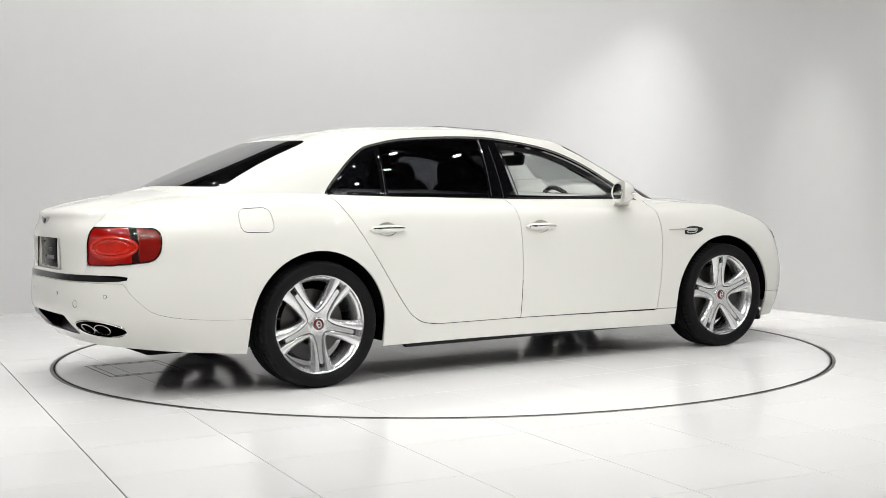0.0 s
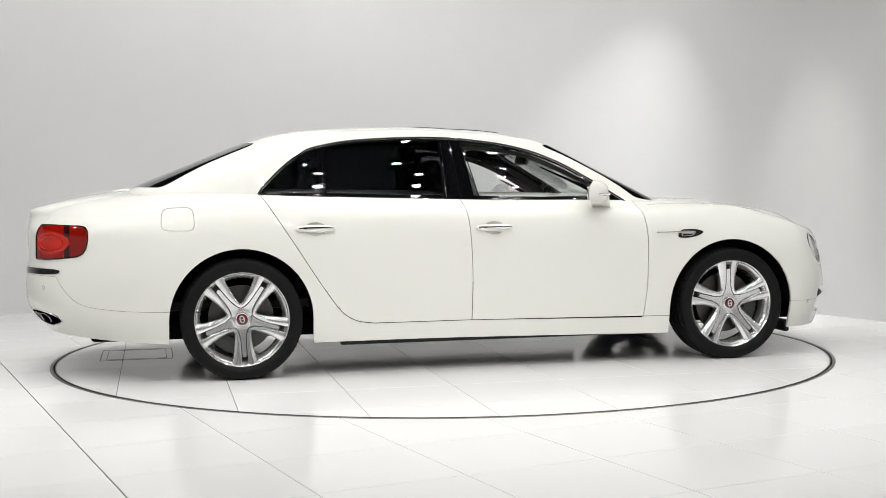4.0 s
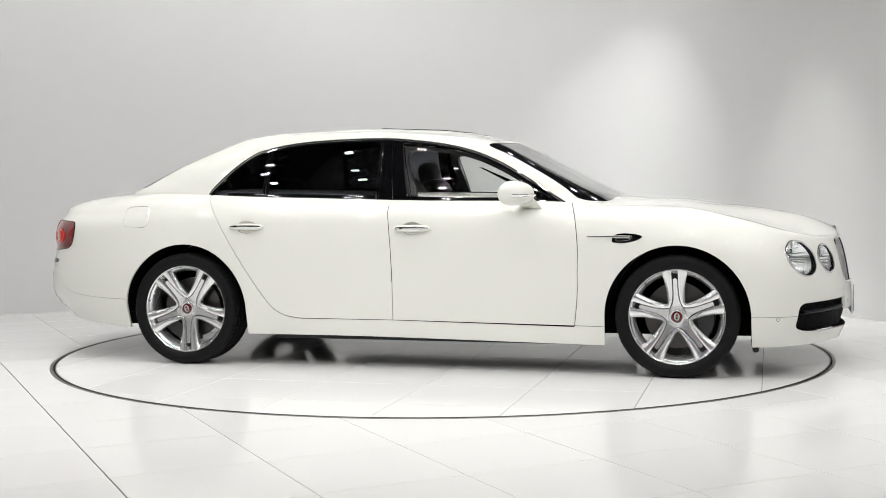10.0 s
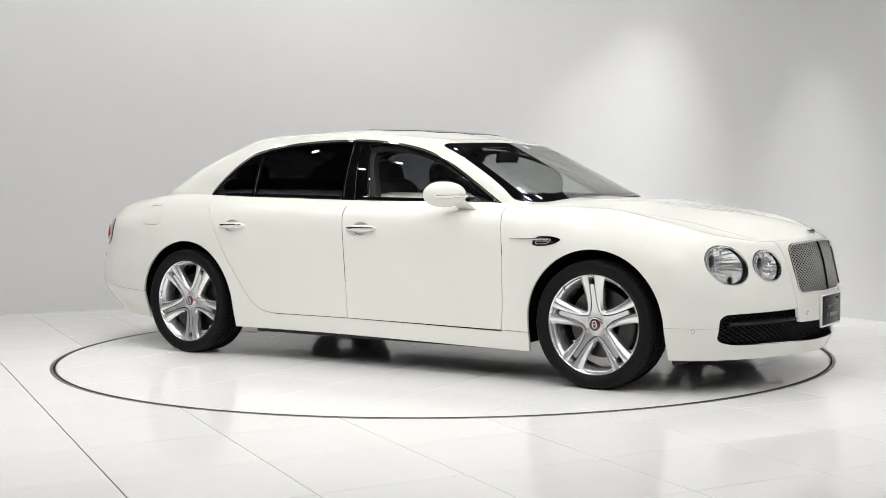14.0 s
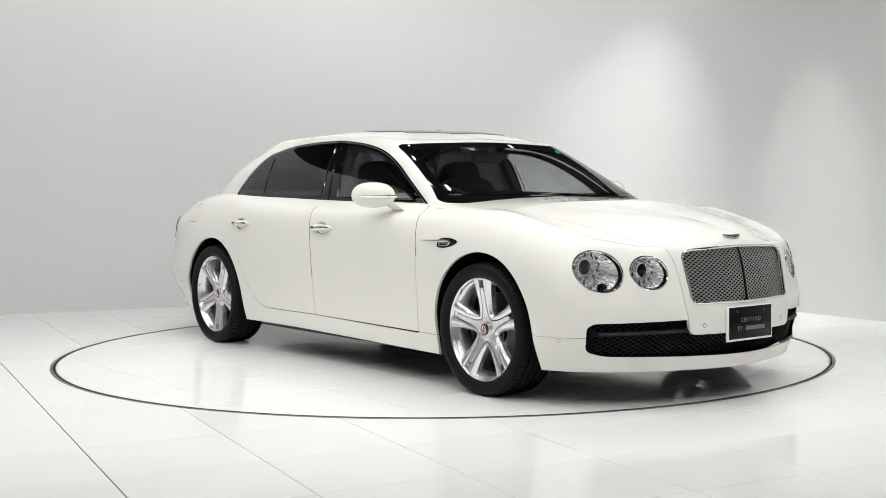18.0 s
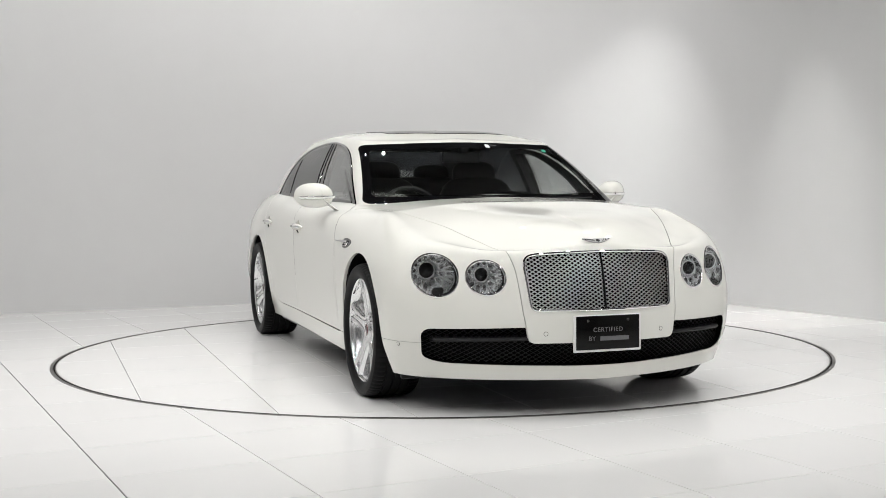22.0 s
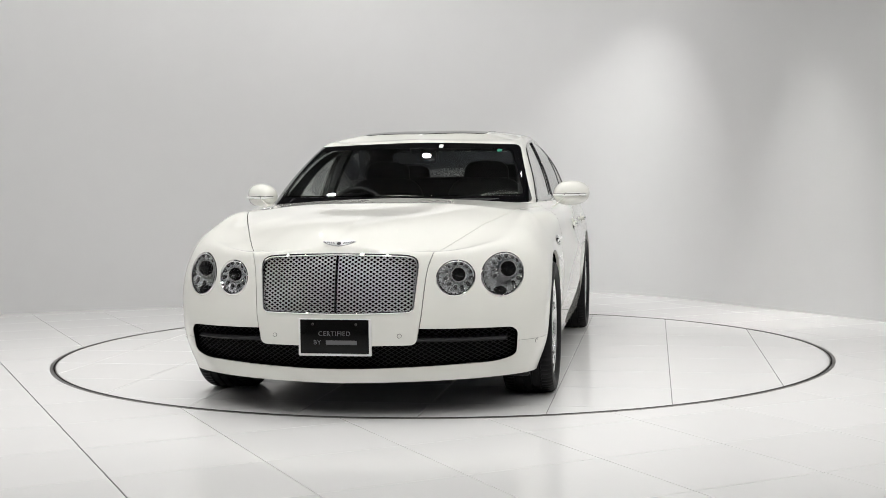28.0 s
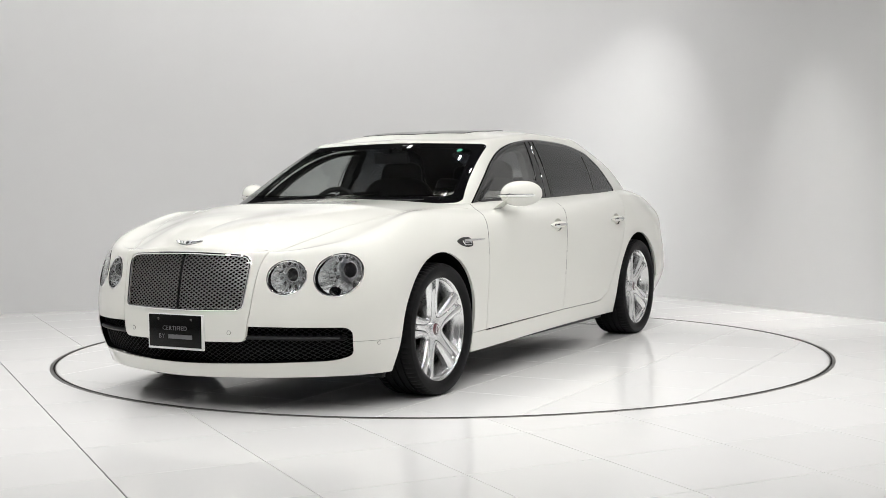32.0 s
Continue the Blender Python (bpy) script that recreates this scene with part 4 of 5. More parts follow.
    for k, b in out.items():
        me = bpy.data.meshes.new(k)
        bmesh.ops.recalc_face_normals(b, faces=b.faces[:])
        b.to_mesh(me)
        b.free()
        me.materials.append(mats[k])
        me.shade_smooth()
        me.set_sharp_from_angle(angle=radians(32))
        meshes[k] = me
    return meshes


def build_wheels():
    meshes = wheel_meshes()
    labels = {"tyre": "black low-profile tyre", "rim": "silver five-spoke alloy rim", "centre_cap": "dark red centre cap", "cap_ring": "chrome cap ring", "brake_disc": "steel brake disc"}
    for cx, s, spin in ((AXLE_F, -1, 3), (AXLE_R, -1, 39), (AXLE_F, 1, 10), (AXLE_R, 1, 25)):
        wheel = new("wheel", meshes["rim"])
        wheel.parent = CAR
        y = 0.83 * s
        turn = pose(0, 0, 0, 0, spin, 0) if s > 0 else pose(0, 0, 0, 0, 0, 180) @ pose(0, 0, 0, 0, spin, 0)
        wheel.matrix_local = Matrix.Translation(Vector((cx, y, TYRE_R - 0.003)) + CAR_AT) @ turn
        wheel["label"] = labels["rim"]
        for k in meshes:
            if k == "rim":
                continue
            if k in ("spoke_flank", "spoke_bridge", "spoke_inlay", "slot"):
                for i in range(5):
                    ob = new(k, meshes[k])
                    ob.parent = wheel
                    ob.matrix_local = pose(0, 0, 0, 0, 72 * i, 0)
                continue
            ob = new(k, meshes[k])
            ob.parent = wheel
            if k in labels:
                ob["label"] = labels[k]
            if k == "caliper":
                ob.matrix_local = pose(0, 0, 0, 0, -spin + (100 if (cx > 0) == (s > 0) else -160), 0)
            if k == "valve":
                ob.matrix_local = pose(0, 0, 0, 0, 40, 0)
            if k == "cap_ring":
                ob.matrix_local = pose(0, 0, 0, 0, -spin * 0.6, 0)


build_wheels()


# ---- parts on the car's skin ----
def on_skin(skin, kind, a, b, sign=1, out=0.0, along=(0, 0, 1)):
    """A pose on the skin with z outwards and y roughly along the given way."""
    p, n = skin.facing(kind, a, b, sign)
    n = n.normalized()
    y = Vector(along) - n * Vector(along).dot(n)
    y.normalize()
    x = y.cross(n)
    m = Matrix((x, y, n)).transposed().to_4x4()
    return Matrix.Translation(p + n * out) @ m


def decal(bm, skin, outline, kind, sign=1, out=0.002, depth=0.004, levels=3):
    """A thin shaped plate that follows the skin."""
    cx = sum(p[0] for p in outline) / len(outline)
    cy = sum(p[1] for p in outline) / len(outline)

    def at(p, h):
        q, n = skin.facing(kind, p[0], p[1], sign)
        return q + n.normalized() * h
    rows = [[bm.verts.new(at(p, -depth)) for p in outline]]
    for k in range(levels):
        f = 1 - k / levels
        rows.append([bm.verts.new(at((cx + (p[0] - cx) * f, cy + (p[1] - cy) * f), out)) for p in outline])
    grid_faces(bm, rows, close_v=True)
    mid = bm.verts.new(at((cx, cy), out))
    n = len(outline)
    for i in range(n):
        bm.faces.new((rows[-1][i], rows[-1][(i + 1) % n], mid))


def build_handles():
    for (which, s), door in PANELS["door"].items():
        x, z = (-0.028, 0.855) if which == "front" else (-1.104, 0.864)
        m = on_skin(BODY, "side", x, z, s)
        bm = bmesh.new()
        rows = []
        for k in range(7):
            f = math.cos(math.pi / 2 * k / 6)
            d = -0.026 * math.sin(math.pi / 2 * k / 6) + 0.001
            rows.append([bm.verts.new(m @ Vector((0.065 * f * math.cos(a), 0.041 * f * math.sin(a), d * 1.35))) for a in (2 * math.pi * i / 32 for i in range(32))])
        grid_faces(bm, rows, close_v=True)
        part("handle_recess", bm, PAINT, door)
        bm = bmesh.new()
        tip, length = [], 0.116
        for i in range(17):
            f = -1 + 2 * i / 16
            tip.append((length * f, 0.0, 0.024 - 0.016 * f * f - (0.010 if abs(f) > 0.98 else 0)))
        rows = []
        for i, q in enumerate(tip):
            f = -1 + 2 * i / 16
            h = 0.0185 * (1 - abs(f) ** 4) ** 0.5 + 0.0015
            rows.append([bm.verts.new(m @ Vector((q[0], h * math.cos(a), q[2] + 0.009 * math.sin(a)))) for a in (2 * math.pi * k / 14 for k in range(14))])
        grid_faces(bm, rows, close_v=True)
        bm.faces.new(rows[0]), bm.faces.new(rows[-1][::-1])
        handle = part("door_handle", bm, PAINT, door, "white door handle with chrome insert")
        bm = bmesh.new()
        rows = []
        for i in range(13):
            f = -0.84 + 1.76 * i / 12
            h = 0.0074 * max(0.0, 1 - abs(f) ** 6) ** 0.5 + 0.001
            zz = 0.024 - 0.016 * f * f + 0.0082
            rows.append([bm.verts.new(m @ Vector((length * f, y, zz + d))) for y, d in ((-h, -0.003), (-h * 0.85, 0.001), (-h * 0.5, 0.0036), (0, 0.0046), (h * 0.5, 0.0036), (h * 0.85, 0.001), (h, -0.003))])
        grid_faces(bm, rows)
        part("chrome_insert", bm, CHROME, handle, "chrome strip")
        bm = bmesh.new()
        box(bm, (0.020, 0.011, 0.004), m @ pose(-0.062, 0.001, 0.0355), 0.002)
        part("touch_pad", bm, PIANO, handle, "small black touch pad")
        bm = bmesh.new()
        if which == "front":
            lathe(bm, [(0.0, 0.0345), (0.006, 0.0345), (0.0075, 0.031), (0.0075, 0.02), (0.0, 0.02)], m @ pose(-0.092 * (1 if s < 0 else 1), 0, -0.009) @ pose(0, 0, 0, 90), 16, closed=False)
            part("lock_cylinder", bm, STEEL, handle, "round key lock")
        else:
            bm.free()


def build_vents():
    for s in (1, -1):
        bm = bmesh.new()
        decal(bm, BODY, smooth_path([(1.168, 0.776), (1.172, 0.803), (1.20, 0.822), (1.28, 0.823), (1.335, 0.808), (1.315, 0.79), (1.27, 0.776), (1.22, 0.770)], 4, True), "side", s, 0.003)
        vent = part("wing_vent", bm, PIANO, CAR, "black wing vent with chrome blade")
        bm = bmesh.new()
        pts = []
        for i in range(13):
            x = 1.022 + i * 0.0205
            pts.append(BODY.side(x, 0.806 - 0.0 * i, s, 0.006))
        tube(bm, pts, [0.0028 + 0.0042 * min(1.0, i / 8) for i in range(13)], 8, flat=0.75, up=(0, s, 0))
        part("chrome_blade", bm, CHROME, vent, "slim chrome blade")
        # plain looped chrome frame in the opening
        bm = bmesh.new()
        loop = [BODY.side(x, z, s, 0.005) for x, z in rounded([(1.185, 0.781), (1.195, 0.812), (1.285, 0.808), (1.262, 0.784)], 0.014)]
        tube(bm, loop, 0.0035, 6, True, up=(0, s, 0))
        tube(bm, [BODY.side(x, 0.796, s, 0.005) for x in (1.188, 1.22, 1.25, 1.275)], 0.003, 6, up=(0, s, 0))
        part("chrome_loop", bm, CHROME, vent, "chrome loops")


def build_mirrors():
    for s in (1, -1):
        def at(x, y, z):
            return Vector((x, y * s, z))
        bm = bmesh.new()
        rows = []
        n = 28
        # shell: rounded dome, flat behind, tapering towards its foot
        for k in range(11):
            f = k / 10
            a = math.pi / 2 * f
            x = 0.552 + 0.140 * math.sin(a) ** 1.1
            g = max(0.02, math.cos(a)) ** 0.62
            ring_pts = []
            for i in range(n):
                b = 2 * math.pi * i / n
                cy, sz = math.cos(b), math.sin(b)
                y = 0.982 + 0.108 * g * (abs(cy) ** 0.85) * (1 if cy > 0 else -1) - 0.03 * f * (1 if cy > 0 else 0.3)
                z = 1.058 + (0.078 if sz > 0 else 0.071) * g * (abs(sz) ** 0.9) * (1 if sz > 0 else -1) - 0.012 * (1 - cy) * 0.2
                dz = abs(z - 1.056) / 0.078
                lean = (1 - f) * (0.045 * dz ** 2.2 + 0.02 * max(0.0, 0.0 + cy) ** 2)
                ring_pts.append(bm.verts.new(at(x + lean + 0.42 * (0.982 - y), y, z)))
            rows.append(ring_pts)
        grid_faces(bm, rows, close_v=True)
        bm.faces.new(rows[-1])
        bm.faces.new(rows[0][::-1])
        mirror = part("door_mirror", bm, PAINT, CAR, "white door mirror with chrome indicator strip")
        bm = bmesh.new()
        rows = []
        for f in (0, 0.25, 0.5, 0.75, 1.0):
            c = at(0.655 + 0.035 * f, 0.935 - 0.075 * f, 1.025 - 0.062 * f)
            rows.append([bm.verts.new(c + Vector((0.058 * math.cos(b), 0.040 * math.sin(b) * s, 0.026 * math.sin(b)))) for b in (2 * math.pi * i / 16 for i in range(16))])
        grid_faces(bm, rows, close_v=True)
        bm.faces.new(rows[0]), bm.faces.new(rows[-1][::-1])
        part("mirror_foot", bm, PAINT, mirror)
        bm = bmesh.new()
        prism(bm, ellipse(0.0, 0.0, 0.094, 0.056, 30), -0.002, 0.002, "z")
        bm.transform(Matrix.Translation(at(0.560, 0.982, 1.058)) @ pose(0, 0, 0, 0, 90, 22 * s) @ pose(0, 0, 0, 0, 0, 90))
        part("mirror_glass", bm, CHROME, mirror, "mirror glass")
        # indicator strip round the front of the shell
        hits = BVHTree.FromPolygons([mirror.data.vertices[i].co for i in range(len(mirror.data.vertices))], [p.vertices[:] for p in mirror.data.polygons])
        line = []
        for i in range(25):
            a = radians(-58 + 150 * i / 24)
            way = Vector((math.cos(a), math.sin(a) * s, 0))
            start = at(0.60, 0.985, 1.048) + way * 0.4
            h = hits.ray_cast(start, -way)
            if h[0]:
                line.append(h[0] - Vector((0, 0, 0.0)) + way * 0.0)
        if len(line) > 4:
            for name, rad, mat, lab in (("indicator_strip", 0.0115, CHROME, "chrome-edged clear indicator strip"), ("indicator_lens", 0.0062, PLATEWHITE, "pale indicator lens")):
                bm = bmesh.new()
                mid = at(0.60, 0.985, 1.048)
                off = 0.0 if mat is CHROME else 0.0065
                tube(bm, [p + (p - mid).normalized() * off for p in line], [rad * (0.35 if i in (0, len(line) - 1) else 1) for i in range(len(line))], 8, flat=0.9)
                part(name, bm, mat, mirror, lab)


def cell_mesh(name, profile, mat):
    """A unit cup that opens towards the front."""
    bm = bmesh.new()
    lathe(bm, profile, pose(0, 0, 0, 0, 0, -90), 16, closed=False)
    me = bpy.data.meshes.new(name)
    bmesh.ops.recalc_face_normals(bm, faces=bm.faces[:])
    bm.to_mesh(me)
    bm.free()
    me.materials.append(mat)
    me.shade_smooth()
    return me


CELL_BOWL = cell_mesh("reflector_cell", [(0.98, 0.1), (0.8, -0.25), (0.45, -0.6), (0.0, -0.75)], SMOKED)
CELL_RIM = cell_mesh("cell_rim", [(0.92, -0.1), (0.98, 0.22), (1.08, 0.26), (1.22, -0.3)], REFLECTOR)


def build_headlights():
    for s in (1, -1):
        for k, (cy, cz, ry, rz) in enumerate(LAMP_EYES):
            cy = cy * s
            rim = [(y, z) for y, z in ellipse(cy, cz, ry, rz, 96)]
            edge = [BODY.ahead(y, z) for y, z in rim]
            back = min(p.x for p in edge) - 0.035
            bm = bmesh.new()
            rows = []
            for r in (0.95, 0.9, 0.84, 0.75, 0.65, 0.55, 0.48, 0.42):
                row = []
                for j, ((y, z), p) in enumerate(zip(rim, edge)):
                    flute = 0.020 * (0.5 - abs((j / 4) % 1 - 0.5)) * (1 if r < 0.93 else 0)
                    front = p.x - 0.012
                    x = back + (front - back) * min(1.0, max(0.0, (r - 0.40) / 0.6)) ** 1.2
                    row.append(bm.verts.new((x - flute, cy + (y - cy) * r, cz + (z - cz) * r)))
                rows.append(row)
            grid_faces(bm, rows, close_v=True)
            bm.faces.new(rows[-1])
            lampshell = part("headlight", bm, REFLECTOR, CAR, "round clear headlight with jewelled reflector" if k == 0 else "smaller round inner headlight")
            bm = bmesh.new()
            rows = []
            for r, d in ((1.02, 0.002), (1.0, 0.010), (0.955, 0.016), (0.94, 0.03)):
                rows.append([bm.verts.new((p.x - d, cy + (y - cy) * r, cz + (z - cz) * r)) for (y, z), p in zip(rim, edge)])
            grid_faces(bm, rows, close_v=True)
            part("lamp_gasket", bm, PIANO, lampshell, "black inner ring")
            cover = boolean(BODY.whole, solid(ellipse(cy, cz, ry, rz, 48), 1.7, 2.8, "x"), "INTERSECT")
            part("lamp_cover", cover, LENS, lampshell, "clear domed cover").visible_shadow = False
            bm = bmesh.new()
            tube(bm, [BODY.ahead(y, z, 1, -0.001) for y, z in ellipse(cy, cz, ry * 0.985, rz * 0.985, 48)], 0.0055, 8, True, up=(1, 0, 0))
            part("bezel", bm, CHROME, lampshell, "chrome bezel")
            # projector
            px, pz = cy + (0.016 * s if k == 0 else 0.006 * s), cz + (0.020 if k == 0 else 0.012)
            pr = 0.036 if k == 0 else 0.031
            m = Matrix.Translation((back + 0.004, px, pz)) @ pose(0, 0, 0, 0, 0, -90)
            bm = bmesh.new()
            lathe(bm, [(pr * 1.34, 0.0), (pr * 1.3, 0.024), (pr * 1.2, 0.036), (pr * 1.05, 0.036), (pr * 1.0, 0.02), (pr * 1.0, 0.0)], m, 40)
            part("projector_ring", bm, REFLECTOR, lampshell, "bright ring")
            bm = bmesh.new()
            lathe(bm, [(pr, 0.012), (pr * 0.92, 0.024), (pr * 0.7, 0.034), (pr * 0.4, 0.040), (0.0, 0.042)], m, 32, closed=False)
            part("projector_lens", bm, PIANO, lampshell, "dark projector lens")
            # jewelled cells round the projector: smoked bowls with bright rims, long ones on the wide side of the dish
            count = 13 if k == 0 else 12
            for i in range(count):
                a = 2 * math.pi * (i + 0.5) / count
                dy, dz = math.cos(a), math.sin(a)
                # way from the projector to the rim
                oy, oz = (px - cy) / ry, (pz - cz) / rz
                qa, qb, qc = (dy / ry) ** 2 + (dz / rz) ** 2, 2 * (oy * dy / ry + oz * dz / rz), oy ** 2 + oz ** 2 - 1
                reach = (-qb + math.sqrt(qb * qb - 4 * qa * qc)) / (2 * qa)
                start = pr * 1.36
                gap = reach - start
                mid = start + gap * 0.46
                y, z = px + dy * mid, pz + dz * mid
                r = math.hypot((y - cy) / ry, (z - cz) / rz)
                if k == 0 and dz < -0.7 and abs(y - cy + 0.012 * s) < ry * 0.30:
                    continue
                p = BODY.ahead(y, z)
                xx = back + (p.x - 0.006 - back) * min(1.0, max(0.0, (r - 0.40) / 0.6)) ** 1.2
                size = Matrix.Diagonal((0.007, gap * 0.34, min(0.0105, math.pi * mid / count * 0.62), 1))
                for name, mesh in (("reflector_cell", CELL_BOWL), ("cell_rim", CELL_RIM)):
                    ob = new(name, mesh)
                    ob.parent = lampshell
                    ob.matrix_local = Matrix.Translation((xx + 0.003, y, z)) @ Euler((a, 0, 0)).to_matrix().to_4x4() @ size
            # dark teeth along the outer edge of the dish
            bm = bmesh.new()
            for j in range(0, 96, 4):
                if math.sin(2 * math.pi * j / 96) < 0.55:
                    (y, z), p = rim[j], edge[j]
                    box(bm, (0.006, 0.0055, 0.0055), Matrix.Translation((p.x - 0.017, cy + (y - cy) * 0.915, cz + (z - cz) * 0.915)) @ pose(0, 0, 0, 360 * j / 96), 0.001, 1)
            part("edge_teeth", bm, PIANO, lampshell, "dark teeth round the reflector")
            if k == 0:
                bm = bmesh.new()
                wash = [(y, z) for y, z in ellipse(cy - 0.012 * s, cz - rz * 0.76, ry * 0.36, rz * 0.20, 20)]
                prism(bm, wash, 0, 0.006, "x")
                bm.transform(Matrix.Translation((BODY.ahead(cy - 0.012 * s, cz - rz * 0.76).x - 0.034, 0, 0)))
                part("washer_cap", bm, PIANO, lampshell, "dark half-round lens")


def inside(p, poly):
    x, y = p
    odd = False
    n = len(poly)
    for i in range(n):
        (x1, y1), (x2, y2) = poly[i], poly[(i + 1) % n]
        if (y1 > y) != (y2 > y) and x < (x2 - x1) * (y - y1) / (y2 - y1) + x1:
            odd = not odd
    return odd


def lattice(bm, outline, step_y, step_z, radius, depth, weave=0.0, sides=5, fine=6):
    """Crossed wires inside an outline of the front, set back by depth."""
    ys, zs = [p[0] for p in outline], [p[1] for p in outline]
    y0, y1, z0, z1 = min(ys), max(ys), min(zs), max(zs)
    slope = step_z / step_y
    for way in (1, -1):
        c0 = z0 - slope * (y1 if way > 0 else -y0) - step_z
        c1 = z1 - slope * (y0 if way > 0 else -y1) + step_z
        count = int((c1 - c0) / step_z)
        for i in range(count):
            c = c0 + i * step_z
            run = []
            steps = int((y1 - y0) / step_y * fine)
            for j in range(steps + 1):
                y = y0 + (y1 - y0) * j / steps
                z = c + way * slope * y
                ok = inside((y, z), outline)
                if ok:
                    p = BODY.ahead(y, z)
                    lift = weave * math.sin(math.pi * 2 * (y - y0) / step_y + (math.pi if (i % 2) else 0) + (math.pi if way > 0 else 0)) if weave else 0
                    run.append((p.x - depth + lift, y, z))
                if (not ok or j == steps) and run:
                    if len(run) > 1:
                        tube(bm, run, radius, sides, up=(1, 0, 0))
                    run = []


def sheet(bm, outline, depth, levels=5, wall=None):
    cy = sum(p[0] for p in outline) / len(outline)
    cz = sum(p[1] for p in outline) / len(outline)
    rows = []
    if wall is not None:
        rows.append([bm.verts.new((BODY.ahead(p[0], p[1]).x - wall, p[0], p[1])) for p in outline])
    for k in range(levels):
        f = 1 - k / levels
        rows.append([bm.verts.new((BODY.ahead(cy + (p[0] - cy) * f, cz + (p[1] - cz) * f).x - depth, cy + (p[0] - cy) * f, cz + (p[1] - cz) * f)) for p in outline])
    grid_faces(bm, rows, close_v=True)
    mid = bm.verts.new((BODY.ahead(cy, cz).x - depth, cy, cz))
    for i in range(len(outline)):
        bm.faces.new((rows[-1][i], rows[-1][(i + 1) % len(outline)], mid))


def build_front():
    bm = bmesh.new()
    tube(bm, [BODY.ahead(y, z, 1, 0.002) for y, z in grown(GRILLE, -0.003)], 0.0065, 8, True, up=(1, 0, 0))
    grille = part("grille", bm, CHROME, CAR, "upright chrome grille with woven mesh")
    bm = bmesh.new()
    lattice(bm, grown(GRILLE, -0.006), 0.0295, 0.0185, 0.0029, 0.014, 0.0)
    tagged(part("grille_mesh", bm, MESHCHROME, grille, "bright woven diamond mesh"), kind="stuff")
    bm = bmesh.new()
    sheet(bm, grown(GRILLE, 0.0), 0.07, 5, 0.012)
    part("grille_backing", bm, DARK, grille)
    bm = bmesh.new()
    tube(bm, [BODY.ahead(0, 0.505 + 0.283 * i / 10, 1, -0.008) for i in range(11)], 0.006, 8, up=(1, 0, 0))
    part("grille_bar", bm, PIANO, grille, "gloss black centre bar")
    # lower intake
    bm = bmesh.new()
    sheet(bm, grown(INTAKE, -0.0015), 0.075, 8, 0.004)
    intake = part("air_intake", bm, DARK, CAR, "wide black lower air intake")
    bm = bmesh.new()
    lattice(bm, grown(INTAKE, -0.006), 0.034, 0.021, 0.0022, 0.045, 0.0, 4, 3)
    tagged(part("intake_mesh", bm, BLACK, intake, "black diamond mesh"), kind="stuff")
    for s in (1, -1):
        bm = bmesh.new()
        rows = []
        for i in range(15):
            y = 0.775 - 0.41 * i / 14
            c = Vector((BODY.ahead(y * s, 0.37).x - 0.014, y * s, 0.368 + 0.010 * (i / 14)))
            rows.append([bm.verts.new(c + Vector((dx, 0, dz))) for dx, dz in ((0.008, 0.0), (-0.002, 0.010), (-0.06, 0.013), (-0.06, -0.012), (-0.002, -0.008))])
        grid_faces(bm, rows, close_v=True)
        part("intake_blade", bm, BLACK, intake, "satin black horizontal blade")
    # parking sensors and bumper details
    for y, z in ((0.302, 0.403), (-0.302, 0.403)):
        bm = bmesh.new()
        lathe(bm, [(0.0, 0.0022), (0.0085, 0.0022), (0.0088, 0.0), (0.0088, -0.004), (0.0, -0.004)], on_skin(BODY, "ahead", y, z) @ pose(0, 0, 0, 90), 20, closed=False)
        disc = part("parking_sensor", bm, PAINT, CAR, "round painted parking sensor")
        bm = bmesh.new()
        lathe(bm, [(0.0092, 0.0012), (0.0108, 0.0012), (0.0108, -0.003), (0.0092, -0.003)], on_skin(BODY, "ahead", y, z) @ pose(0, 0, 0, 90), 20)
        part("sensor_gap", bm, SEAL, disc)
    for s in (1, -1):
        bm = bmesh.new()
        lathe(bm, [(0.0, 0.0022), (0.008, 0.0022), (0.0084, -0.004), (0.0, -0.004)], on_skin(BODY, "side", 2.086, 0.340, s) @ pose(0, 0, 0, 90), 20, closed=False)
        disc = part("parking_sensor", bm, PAINT, CAR, "round painted parking sensor")
        bm = bmesh.new()
        lathe(bm, [(0.0088, 0.0012), (0.0102, 0.0012), (0.0102, -0.003), (0.0088, -0.003)], on_skin(BODY, "side", 2.086, 0.340, s) @ pose(0, 0, 0, 90), 20)
        part("sensor_gap", bm, SEAL, disc)
    # winged badge over the grille, as a plain shape
    bm = bmesh.new()
    badge_m = on_skin(BODY, "ahead", 0.0, 0.832, 1, 0.002)
    wing = smooth_path([(0.0, 0.017), (0.03, 0.0135), (0.055, 0.017), (0.078, 0.019), (0.062, 0.004), (0.038, -0.008), (0.016, -0.014), (0.0, -0.018)], 4)
    outline = wing + [(-x, y) for x, y in reversed(wing[1:-1])]
    prism(bm, [(x, y) for x, y in outline], -0.004, 0.002, "z")
    bm.transform(badge_m)
    badge = part("bonnet_badge", bm, MESHCHROME, CAR, "winged chrome bonnet badge")
    bm = bmesh.new()
    for s in (1, -1):
        for i in range(5):
            x = 0.022 + 0.0105 * i
            tube(bm, [badge_m @ Vector((x * s, -0.006 + 0.004 * i * 0.7, 0.0026)), badge_m @ Vector(((x + 0.006) * s, 0.009 + 0.001 * i, 0.0026))], 0.0017, 5, up=(1, 0, 0))
    part("badge_enamel", bm, PIANO, badge, "dark enamel bars")
    bm = bmesh.new()
